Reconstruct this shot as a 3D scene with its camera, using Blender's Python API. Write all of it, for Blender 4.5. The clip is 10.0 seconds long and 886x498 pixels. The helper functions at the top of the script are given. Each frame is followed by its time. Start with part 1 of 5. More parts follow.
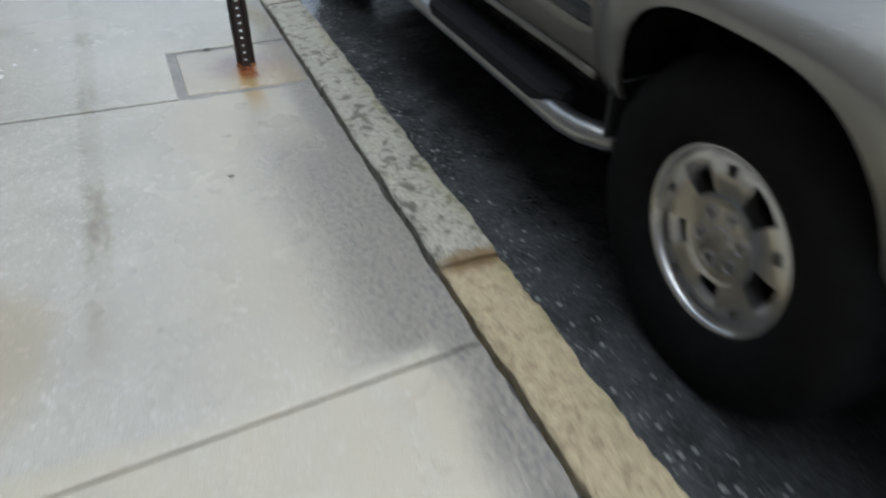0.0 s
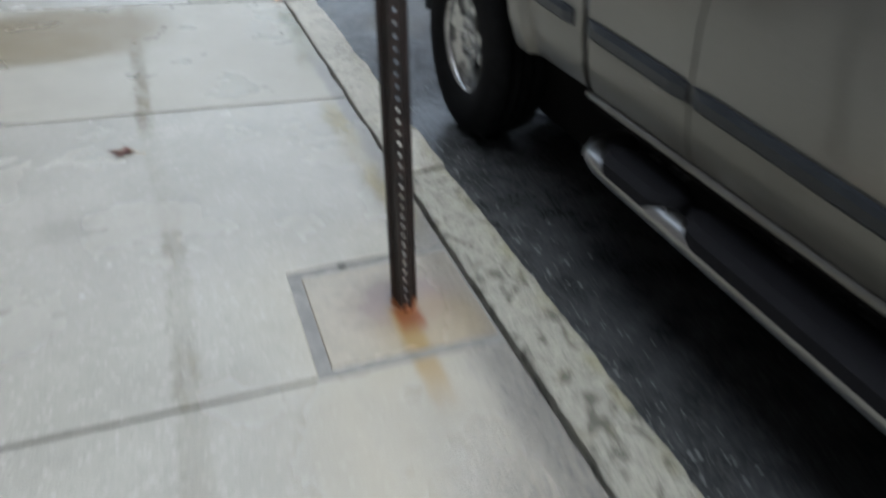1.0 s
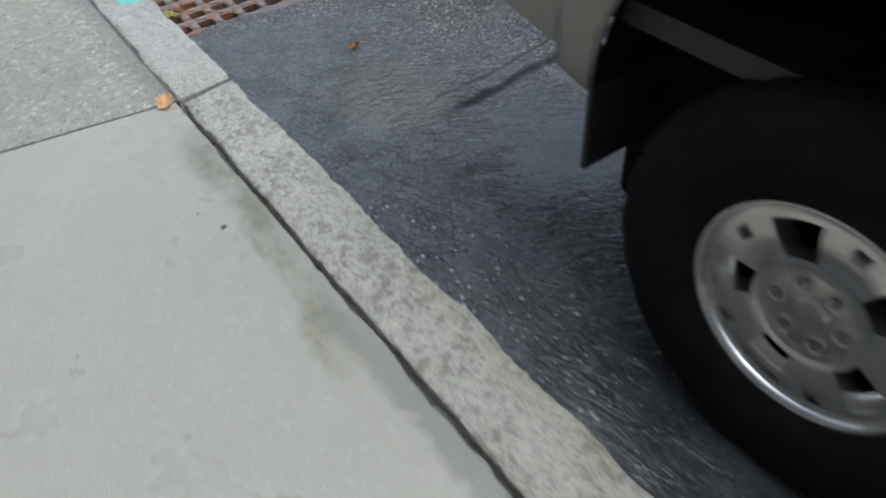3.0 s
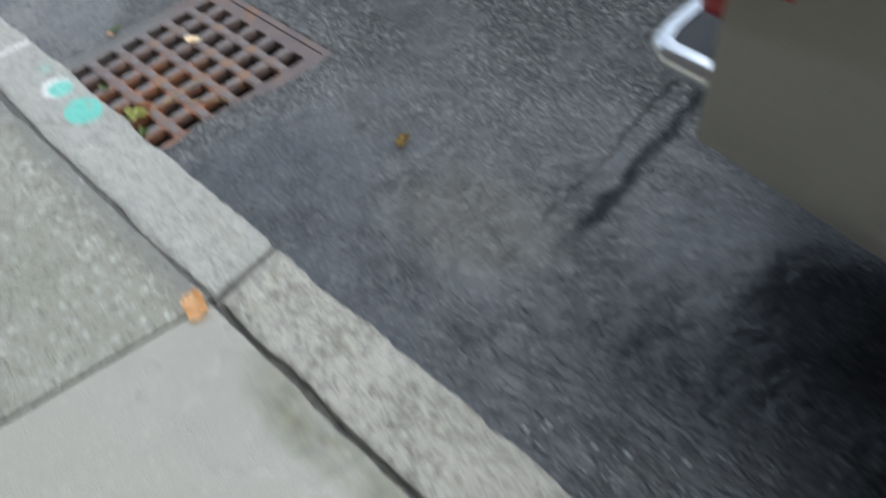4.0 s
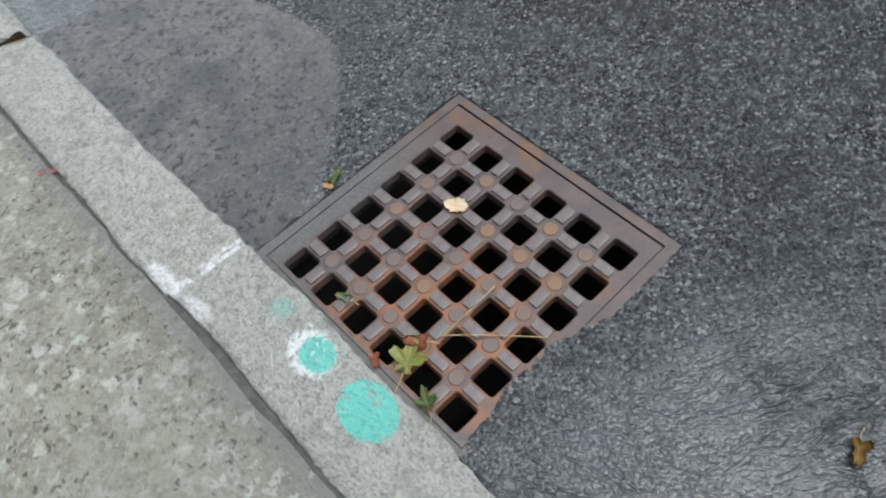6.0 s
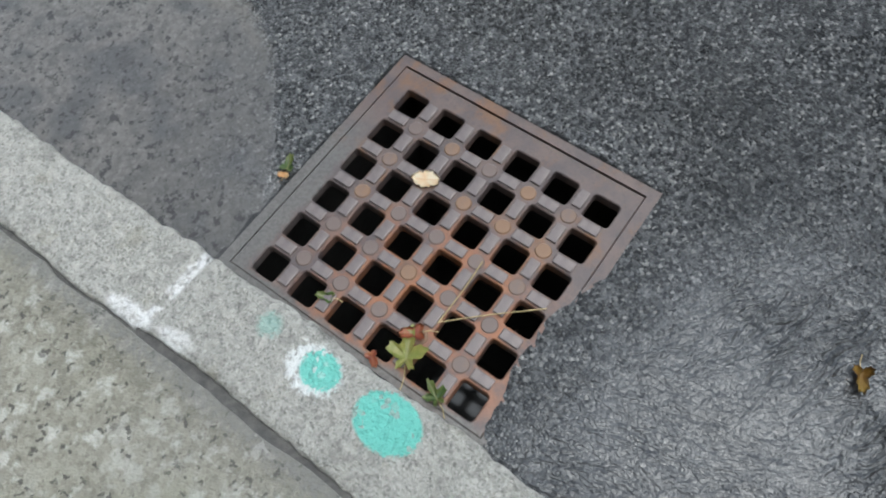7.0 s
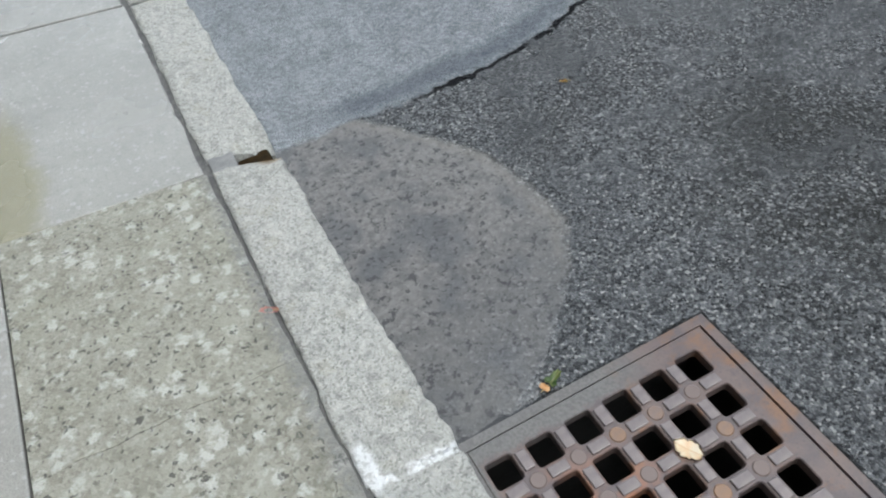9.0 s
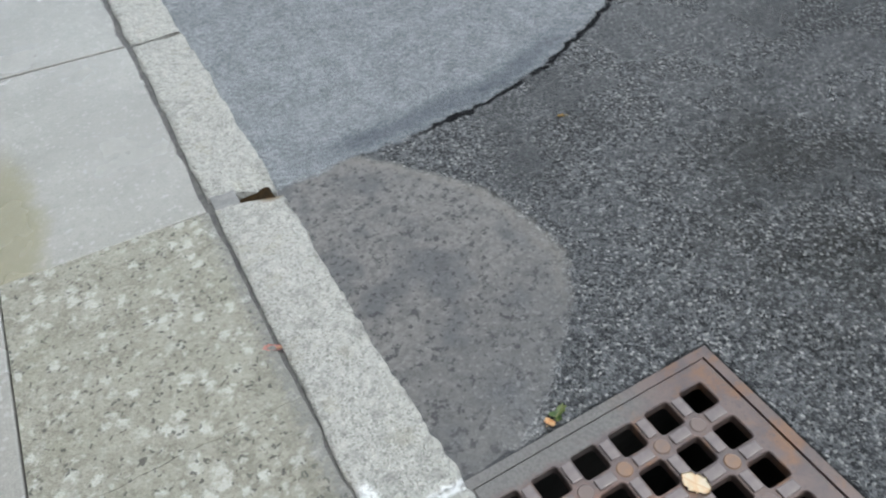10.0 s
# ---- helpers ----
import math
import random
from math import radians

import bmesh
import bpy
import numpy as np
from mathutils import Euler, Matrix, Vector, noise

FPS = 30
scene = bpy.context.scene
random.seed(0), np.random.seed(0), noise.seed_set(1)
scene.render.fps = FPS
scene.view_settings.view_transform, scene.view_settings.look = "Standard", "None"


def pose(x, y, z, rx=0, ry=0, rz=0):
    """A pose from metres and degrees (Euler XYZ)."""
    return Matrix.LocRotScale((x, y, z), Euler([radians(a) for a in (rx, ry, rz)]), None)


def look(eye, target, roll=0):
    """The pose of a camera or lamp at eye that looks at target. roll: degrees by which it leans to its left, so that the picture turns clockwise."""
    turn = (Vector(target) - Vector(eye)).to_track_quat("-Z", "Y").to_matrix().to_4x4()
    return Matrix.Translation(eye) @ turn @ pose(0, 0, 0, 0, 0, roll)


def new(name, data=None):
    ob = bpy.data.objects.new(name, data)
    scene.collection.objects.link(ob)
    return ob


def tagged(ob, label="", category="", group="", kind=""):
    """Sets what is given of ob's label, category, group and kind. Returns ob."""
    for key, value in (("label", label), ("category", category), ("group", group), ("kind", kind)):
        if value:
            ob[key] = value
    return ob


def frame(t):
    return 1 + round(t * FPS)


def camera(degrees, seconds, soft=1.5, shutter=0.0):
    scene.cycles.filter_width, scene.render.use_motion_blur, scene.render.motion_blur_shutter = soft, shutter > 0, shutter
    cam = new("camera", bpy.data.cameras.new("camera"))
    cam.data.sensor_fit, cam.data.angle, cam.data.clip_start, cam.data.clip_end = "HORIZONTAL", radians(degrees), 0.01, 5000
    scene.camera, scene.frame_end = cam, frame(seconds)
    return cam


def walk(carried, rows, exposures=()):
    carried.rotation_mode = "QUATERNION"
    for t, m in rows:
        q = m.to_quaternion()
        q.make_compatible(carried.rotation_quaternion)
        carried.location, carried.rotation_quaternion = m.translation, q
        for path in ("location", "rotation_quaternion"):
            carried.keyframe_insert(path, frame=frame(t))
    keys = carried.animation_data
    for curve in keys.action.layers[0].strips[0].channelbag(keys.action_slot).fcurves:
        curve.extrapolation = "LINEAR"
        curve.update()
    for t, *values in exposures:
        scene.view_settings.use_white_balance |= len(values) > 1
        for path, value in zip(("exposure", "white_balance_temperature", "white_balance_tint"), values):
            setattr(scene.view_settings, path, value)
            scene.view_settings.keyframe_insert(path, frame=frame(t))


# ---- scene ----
cam = camera(62.7, 10.0, soft=2.0, shutter=0.5)
PATH = [
    (0, (-0.665, -6.007, 1.031), (-0.028, -4.539, -0.168), 1.3),
    (0.2, (-0.600, -5.780, 1.015), (-0.026, -4.304, -0.212), 1.0),
    (0.4, (-0.728, -5.58, 1.043), (-0.028, -4.106, -0.114), 2.6),
    (0.5, (-0.766, -5.436, 1.104), (-0.01, -4.044, -0.117), 3.1),
    (0.6, (-0.759, -5.360, 1.086), (0.012, -3.925, -0.074), 2.4),
    (0.8, (-0.784, -5.120, 1.122), (-0.090, -3.655, -0.048), 1.1),
    (1, (-0.756, -4.865, 1.113), (-0.174, -3.31, -0.003), 0.8),
    (1.2, (-0.744, -4.629, 1.1), (-0.17, -3.031, 0.043), 1.6),
    (1.5, (-0.77, -4.3, 1.124), (-0.087, -2.839, -0.059), -0.4),
    (1.7, (-0.783, -4.067, 1.180), (-0.066, -2.697, -0.085), -1.3),
    (2, (-0.736, -3.676, 1.157), (-0.007, -2.345, -0.145), -0.9),
    (2.1, (-0.725, -3.561, 1.172), (0.005, -2.23, -0.129), -0.7),
    (2.2, (-0.71, -3.449, 1.162), (0.064, -2.137, -0.134), 0.3),
    (3.3, (-0.486, -2.257, 1.063), (0.287, -1.18, -0.434), -5.1),
    (3.5, (-0.474, -2.051, 1.101), (0.366, -1.133, -0.465), -1.4),
    (4, (-0.373, -1.66, 1.108), (0.455, -0.677, -0.425), -7.0),
    (4.2, (-0.303, -1.511, 1.102), (0.462, -0.424, -0.392), -9.3),
    (4.5, (-0.28, -1.281, 1.099), (0.413, -0.304, -0.503), -7.8),
    (5, (-0.236, -0.941, 1.133), (0.509, -0.032, -0.485), -9.0),
    (5.5, (-0.164, -0.629, 1.105), (0.438, 0.365, -0.523), -10.9),
    (7, (-0.156, -0.203, 1.099), (0.491, 0.386, -0.7), -7.2),
    (7.5, (-0.141, -0.18, 1.114), (0.508, 0.412, -0.683), -7.0),
    (8, (-0.177, -0.082, 1.133), (0.516, 0.993, -0.404), -6.1),
    (8.5, (-0.211, -0.06, 1.147), (0.342, 1.17, -0.331), -5.4),
    (9, (-0.208, -0.062, 1.146), (0.315, 1.172, -0.338), -7.1),
    (9.5, (-0.197, -0.07, 1.155), (0.377, 1.181, -0.295), -8.6),
    (10, (-0.218, -0.056, 1.156), (0.349, 1.228, -0.269), -7.2),
]
walk(cam, [(t, look(eye, target, roll)) for t, eye, target, roll in PATH],
     exposures=[(0.0, 1.20, 5900, 4), (1.0, 1.20, 5900, 4), (1.6, 1.08, 5900, 4), (2.2, 1.08, 5900, 4),
                (4.0, 1.05, 5900, 4), (5.5, 0.95, 6000, 4), (7.5, 0.88, 6000, 4), (8.3, 1.08, 5970, 4), (10.0, 1.08, 5970, 4)])

# ---- world and light: a bright overcast sky after rain ----
SUN_ELEVATION, SUN_ROTATION = radians(72), radians(150)
world = bpy.data.worlds.new("overcast_sky")
world.use_nodes = True
scene.world = world
wt = world.node_tree
sky = wt.nodes.new("ShaderNodeTexSky")
sky.sky_type, sky.sun_disc = "NISHITA", False
sky.sun_elevation, sky.sun_rotation = SUN_ELEVATION, SUN_ROTATION
sky.air_density, sky.dust_density, sky.ozone_density = 1.0, 4.0, 1.0
pale = wt.nodes.new("ShaderNodeHueSaturation")
pale.inputs["Saturation"].default_value = 0.42
wt.links.new(sky.outputs[0], pale.inputs["Color"])
wt.links.new(pale.outputs[0], wt.nodes["Background"].inputs["Color"])
wt.nodes["Background"].inputs["Strength"].default_value = 0.15
sun = new("sun", bpy.data.lights.new("sun", "SUN"))
sun.data.energy, sun.data.angle, sun.data.color = 0.36, radians(80), (1.0, 0.99, 0.96)
sun.matrix_world = look((0, 0, 0), (-math.sin(SUN_ROTATION) * math.cos(SUN_ELEVATION),
                                    -math.cos(SUN_ROTATION) * math.cos(SUN_ELEVATION), -math.sin(SUN_ELEVATION)))


# ---- materials ----
class Mat:
    """A small builder of node materials."""

    def __init__(self, name):
        self.m = bpy.data.materials.new(name)
        self.m.use_nodes = True
        self.t = self.m.node_tree
        self.b = self.t.nodes["Principled BSDF"]
        co = self.t.nodes.new("ShaderNodeTexCoord").outputs["Object"]
        self.co = co
        sep = self.t.nodes.new("ShaderNodeSeparateXYZ")
        self.t.links.new(co, sep.inputs[0])
        self.x, self.y, self.z = sep.outputs

    def plug(self, sock, v):
        if isinstance(v, bpy.types.NodeSocket):
            self.t.links.new(v, sock)
        elif v is not None:
            sock.default_value = (*v, 1.0) if isinstance(v, tuple) and len(v) == 3 and sock.type == "RGBA" else v

    def op(self, kind, a, b=None, c=None, clamp=False):
        n = self.t.nodes.new("ShaderNodeMath")
        n.operation, n.use_clamp = kind, clamp
        for s, v in zip(n.inputs, (a, b, c)):
            self.plug(s, v)
        return n.outputs[0]

    def add(self, a, b): return self.op("ADD", a, b)
    def sub(self, a, b): return self.op("SUBTRACT", a, b)
    def mul(self, a, b): return self.op("MULTIPLY", a, b)
    def top(self, a, b): return self.op("MAXIMUM", a, b)
    def less(self, a): return self.op("SUBTRACT", 1.0, a)

    def step(self, v, lo, hi):
        n = self.t.nodes.new("ShaderNodeMapRange")
        n.interpolation_type = "SMOOTHSTEP"
        self.plug(n.inputs[0], v)
        flip = lo > hi
        n.inputs[1].default_value, n.inputs[2].default_value = min(lo, hi), max(lo, hi)
        n.inputs[3].default_value, n.inputs[4].default_value = (1.0, 0.0) if flip else (0.0, 1.0)
        return n.outputs[0]

    def noise(self, scale, detail=3.0, rough=0.55, co=None, dist=0.0):
        n = self.t.nodes.new("ShaderNodeTexNoise")
        self.plug(n.inputs["Vector"], co or self.co)
        n.inputs["Scale"].default_value, n.inputs["Detail"].default_value = scale, detail
        n.inputs["Roughness"].default_value, n.inputs["Distortion"].default_value = rough, dist
        return n.outputs[0]

    def cells(self, scale, what="Distance", co=None, feature="F1"):
        n = self.t.nodes.new("ShaderNodeTexVoronoi")
        n.feature = feature
        self.plug(n.inputs["Vector"], co or self.co)
        n.inputs["Scale"].default_value = scale
        out = n.outputs[what]
        if what == "Color":
            s = self.t.nodes.new("ShaderNodeSeparateColor")
            self.t.links.new(out, s.inputs[0])
            return s.outputs[0]
        return out

    def scaled(self, sx, sy, sz, turn=0.0):
        n = self.t.nodes.new("ShaderNodeMapping")
        n.vector_type = "TEXTURE"
        self.t.links.new(self.co, n.inputs[0])
        n.inputs["Scale"].default_value = (sx, sy, sz)
        n.inputs["Rotation"].default_value = (0, 0, turn)
        return n.outputs[0]

    def mix(self, f, a, b):
        n = self.t.nodes.new("ShaderNodeMix")
        n.data_type = "RGBA"
        self.plug(n.inputs[0], f)
        self.plug(n.inputs[6], a)
        self.plug(n.inputs[7], b)
        return n.outputs[2]

    def blend(self, f, a, b):
        n = self.t.nodes.new("ShaderNodeMix")
        self.plug(n.inputs[0], f)
        self.plug(n.inputs[2], a)
        self.plug(n.inputs[3], b)
        return n.outputs[0]

    def band(self, v, mid, half, soft):
        return self.step(self.op("ABSOLUTE", self.sub(v, mid)), half + soft, half)

    def spot(self, x, y, rx, ry, soft=0.5):
        """1 inside an ellipse, falling off over its outer part; x and y are the coordinates to read."""
        cx, cy = x[1], y[1]
        dx = self.op("DIVIDE", self.sub(x[0], cx), rx)
        dy = self.op("DIVIDE", self.sub(y[0], cy), ry)
        return self.step(self.op("SQRT", self.add(self.mul(dx, dx), self.mul(dy, dy))), 1.0 + soft / 2, 1.0 - soft / 2)

    def random(self):
        return self.t.nodes.new("ShaderNodeObjectInfo").outputs["Random"]

    def bump(self, height, dist, strength=1.0, normal=None):
        n = self.t.nodes.new("ShaderNodeBump")
        self.plug(n.inputs["Height"], height)
        n.inputs["Distance"].default_value = dist
        self.plug(n.inputs["Strength"], strength)
        if normal:
            self.plug(n.inputs["Normal"], normal)
        return n.outputs[0]

    def done(self, color, rough=0.5, metal=0.0, normal=None, coat=0.0, spec=None, ior=None):
        self.plug(self.b.inputs["Base Color"], color)
        self.plug(self.b.inputs["Roughness"], rough)
        self.plug(self.b.inputs["Metallic"], metal)
        if normal:
            self.plug(self.b.inputs["Normal"], normal)
        if coat:
            self.b.inputs["Coat Weight"].default_value = coat
            self.b.inputs["Coat Roughness"].default_value = 0.06
        if spec is not None:
            self.plug(self.b.inputs["Specular IOR Level"], spec)
        if ior:
            self.b.inputs["IOR"].default_value = ior
        return self.m


def mat_asphalt():
    k = Mat("wet_asphalt")
    wob = k.sub(k.noise(3.0, 4), 0.5)
    fine = k.sub(k.noise(18.0, 4), 0.5)
    xw = k.add(k.x, k.add(k.mul(wob, 0.22), k.mul(fine, 0.09)))
    yw = k.add(k.y, k.add(k.mul(k.sub(k.noise(2.3, 4), 0.5), 0.16), k.mul(fine, 0.05)))
    # chippings, each with a shade of its own
    shade = k.cells(150.0, "Color")
    dist = k.cells(150.0)
    small = k.cells(310.0, "Color")
    patch = k.noise(1.7, 3)
    col = k.mix(k.step(shade, 0.15, 0.95), (0.036, 0.037, 0.039), (0.155, 0.157, 0.159))
    col = k.mix(k.mul(k.step(small, 0.80, 0.95), 0.55), col, (0.24, 0.24, 0.23))
    col = k.mix(k.mul(k.step(shade, 0.90, 0.96), 0.75), col, (0.36, 0.355, 0.34))
    col = k.mix(k.mul(k.step(patch, 0.48, 0.66), 0.42), col, (0.022, 0.023, 0.022))
    # two broad, broken patches of darker colour
    dark_patch = k.mul(k.spot((xw, 1.28), (yw, 0.62), 0.46, 0.50, 1.0), k.step(k.noise(4.5, 4, 0.6), 0.28, 0.60))
    col = k.mix(k.mul(k.mul(dark_patch, k.blend(k.step(shade, 0.55, 0.85), 1.0, 0.30)), 0.55), col, (0.016, 0.015, 0.010))
    dark_patch = k.mul(k.spot((xw, 1.38), (yw, -0.42), 0.62, 0.70, 1.0), k.step(k.noise(3.5, 4, 0.6), 0.25, 0.60))
    col = k.mix(k.mul(k.mul(dark_patch, k.blend(k.step(shade, 0.55, 0.85), 1.0, 0.35)), 0.50), col, (0.018, 0.020, 0.022))
    # the older, smoother surface beyond a ragged edge
    edge = k.add(1.575, k.mul(0.36, k.op("POWER", k.op("MAXIMUM", k.sub(k.x, 0.5), 0.0), 1.9)))
    off = k.sub(k.add(k.y, k.add(k.mul(fine, 0.07), k.mul(wob, 0.05))), edge)
    old = k.step(off, 0.0, 0.03)
    # the muddy lobe of standing water before the grating
    xl = k.add(k.x, k.add(k.mul(wob, 0.12), k.mul(fine, 0.05)))
    up, down = k.op("MAXIMUM", k.sub(k.y, 1.0), 0.0), k.op("MAXIMUM", k.sub(1.0, k.y), 0.0)
    rim = k.sub(k.sub(0.55, k.mul(k.mul(up, up), 0.85)), k.mul(k.mul(down, down), 2.0))
    rimoff = k.sub(xl, rim)
    lobe = k.mul(k.step(rimoff, 0.02, -0.02), k.step(k.y, 0.30, 0.50))
    low = k.add(k.y, k.sub(k.mul(wob, 0.35), k.mul(k.x, 0.45)))
    lobe = k.mul(k.mul(lobe, k.less(old)), k.blend(k.step(low, 0.42, 0.88), 0.88, 1.0))
    silt = k.noise(55.0, 4, 0.7)
    # the stream along the kerb
    flow = k.mul(k.step(xw, 1.05, 0.45), k.step(k.add(yw, k.mul(k.x, 0.25)), 0.12, -0.20))
    flow = k.top(flow, k.mul(k.step(xw, 1.25, 0.70), k.step(k.y, -0.45, -0.95)))
    edgewet = k.mul(k.step(k.x, 0.30, 0.12), k.step(k.y, 0.35, 0.6))
    lobe = k.top(lobe, k.mul(edgewet, k.less(old)))
    wet = k.top(k.top(lobe, flow), k.mul(old, 0.75))
    # old surface: paler asphalt, with the sky's bluish sheen added to its colour
    col = k.mix(k.mul(old, 0.85), col, k.mix(k.step(k.noise(12.0, 4, 0.65), 0.3, 0.7), k.mix(k.step(shade, 0.1, 1.0), (0.205, 0.218, 0.230), (0.30, 0.315, 0.328)), k.mix(k.step(shade, 0.1, 1.0), (0.27, 0.285, 0.30), (0.385, 0.40, 0.415))))
    col = k.mix(k.mul(k.mul(old, k.step(k.noise(38.0, 5, 0.7, None, 0.8), 0.53, 0.62)), 0.45), col, (0.10, 0.11, 0.12))
    col = k.mix(k.mul(flow, 0.82), col, k.mix(k.step(k.noise(9.0, 4, 0.6), 0.3, 0.75), (0.022, 0.024, 0.026), (0.055, 0.058, 0.062)))
    mud = k.mix(k.step(silt, 0.35, 0.72), (0.158, 0.147, 0.132), (0.102, 0.094, 0.085))
    mud = k.mix(k.mul(k.step(low, 0.95, 0.60), 0.55), mud, (0.062, 0.060, 0.055))
    mud = k.mix(k.mul(k.step(k.noise(6.0, 3), 0.48, 0.66), 0.75), mud, (0.066, 0.066, 0.066))
    mud = k.mix(k.mul(k.step(k.noise(20.0, 4, 0.65), 0.48, 0.66), 0.5), mud, (0.055, 0.052, 0.048))
    mud = k.mix(k.mul(k.step(k.noise(58.0, 3, 0.6), 0.55, 0.64), 0.85), mud, (0.028, 0.026, 0.024))
    col = k.mix(k.mul(lobe, 0.88), col, mud)
    rimline = k.mul(k.band(rimoff, -0.012, 0.006, 0.03), k.mul(k.step(k.y, 0.72, 0.95), k.less(old)))
    col = k.mix(k.mul(rimline, 0.20), col, (0.21, 0.185, 0.15))
    # sandy smear in the gutter before the truck
    col = k.mix(k.mul(k.spot((xw, 0.42), (yw, -0.86), 0.16, 0.20, 0.9), 0.32), col, (0.105, 0.095, 0.072))
    # cracks
    crack = k.mul(k.band(off, 0.0, 0.007, 0.007), k.mul(k.step(k.x, 0.40, 0.55), k.step(k.noise(7.0, 2), 0.28, 0.38)))
    damp = k.mul(k.band(off, 0.075, 0.012, 0.07), k.mul(k.step(k.x, 1.35, 0.95), k.step(k.x, 0.1, 0.35)))
    rut = k.add(k.sub(k.y, k.add(-1.10, k.mul(0.085, k.x))), k.add(k.mul(fine, 0.05), k.mul(wob, 0.08)))
    rutmask = k.mul(k.step(k.x, 0.42, 0.6), k.step(k.x, 1.9, 1.6))
    rut1 = k.mul(k.band(rut, 0.0, 0.006, 0.026), rutmask)
    rut2 = k.mul(k.band(rut, 0.088, 0.004, 0.007), rutmask)
    rut3 = k.mul(k.band(k.sub(k.x, 0.90), k.mul(wob, 0.1), 0.004, 0.02), k.mul(k.step(k.y, -1.02, -1.06), k.step(k.y, -1.45, -1.3)))
    col = k.mix(k.mul(damp, 0.55), col, (0.040, 0.055, 0.075))
    col = k.mix(k.mul(rut1, 0.75), col, (0.010, 0.013, 0.018))
    col = k.mix(k.mul(rut3, 0.5), col, (0.12, 0.12, 0.12))
    col = k.mix(k.top(crack, rut2), col, (0.008, 0.008, 0.009))
    dx = k.sub(k.op("ABSOLUTE", k.sub(k.x, 0.329)), 0.301)
    dy = k.sub(k.op("ABSOLUTE", k.sub(k.y, 0.237)), 0.315)
    rimgap = k.mul(k.step(k.sub(k.op("MAXIMUM", dx, dy), k.mul(k.sub(k.noise(30.0, 3), 0.42), 0.03)), 0.006, 0.001), k.step(k.add(k.x, k.y), 0.45, 0.7))
    col = k.mix(k.mul(rimgap, 0.9), col, (0.008, 0.008, 0.008))
    # ripples: along the kerb close to it, slantwise farther out
    def crests(scale, co, dist):
        return k.sub(1.0, k.op("ABSOLUTE", k.mul(k.sub(k.noise(scale, 3, 0.55, co, dist), 0.5), 4.0)))
    along = k.add(crests(26.0, k.scaled(1.0, 2.6, 1.0, 0.25), 0.7), k.mul(crests(62.0, k.scaled(1.0, 2.2, 1.0, 0.2), 0.5), 0.5))
    across = k.add(crests(24.0, k.scaled(1.0, 2.4, 1.0, 1.15), 0.9), k.mul(crests(58.0, k.scaled(1.0, 2.2, 1.0, 0.9), 0.6), 0.5))
    ridge = k.blend(k.step(xw, 0.18, 0.42), along, across)
    chips = k.add(k.mul(dist, -0.9), k.mul(small, 0.35))
    hard = k.bump(chips, 0.0098, k.sub(1.0, k.top(k.mul(lobe, 0.93), k.mul(flow, k.blend(k.step(yw, -1.3, -0.5), 0.94, 0.84)))))
    hard = k.bump(k.sub(k.noise(14.0, 3), k.mul(k.top(crack, rut1), 0.6)), 0.01, 0.35, hard)
    calm = k.blend(k.step(k.noise(3.2, 3), 0.36, 0.62), 0.45, 1.0)
    water = k.bump(ridge, 0.0078, k.mul(k.mul(flow, calm), k.mul(k.blend(k.step(yw, -2.5, -1.7), 0.13, 1.0), k.blend(k.mul(k.step(xw, 0.35, 0.70), k.step(yw, -1.0, -1.4)), 1.0, 0.15))), hard)
    water = k.bump(k.noise(60.0, 3, 0.6), 0.003, k.top(k.mul(lobe, 0.35), k.mul(old, 0.8)), water)
    rough = k.blend(wet, k.blend(k.step(k.noise(5.0, 3), 0.35, 0.7), 0.21, 0.35), 0.10)
    return k.done(col, rough, 0.0, water, spec=k.mul(k.blend(flow, 0.5, 0.6), k.less(k.mul(k.top(rut1, crack), 0.85))))


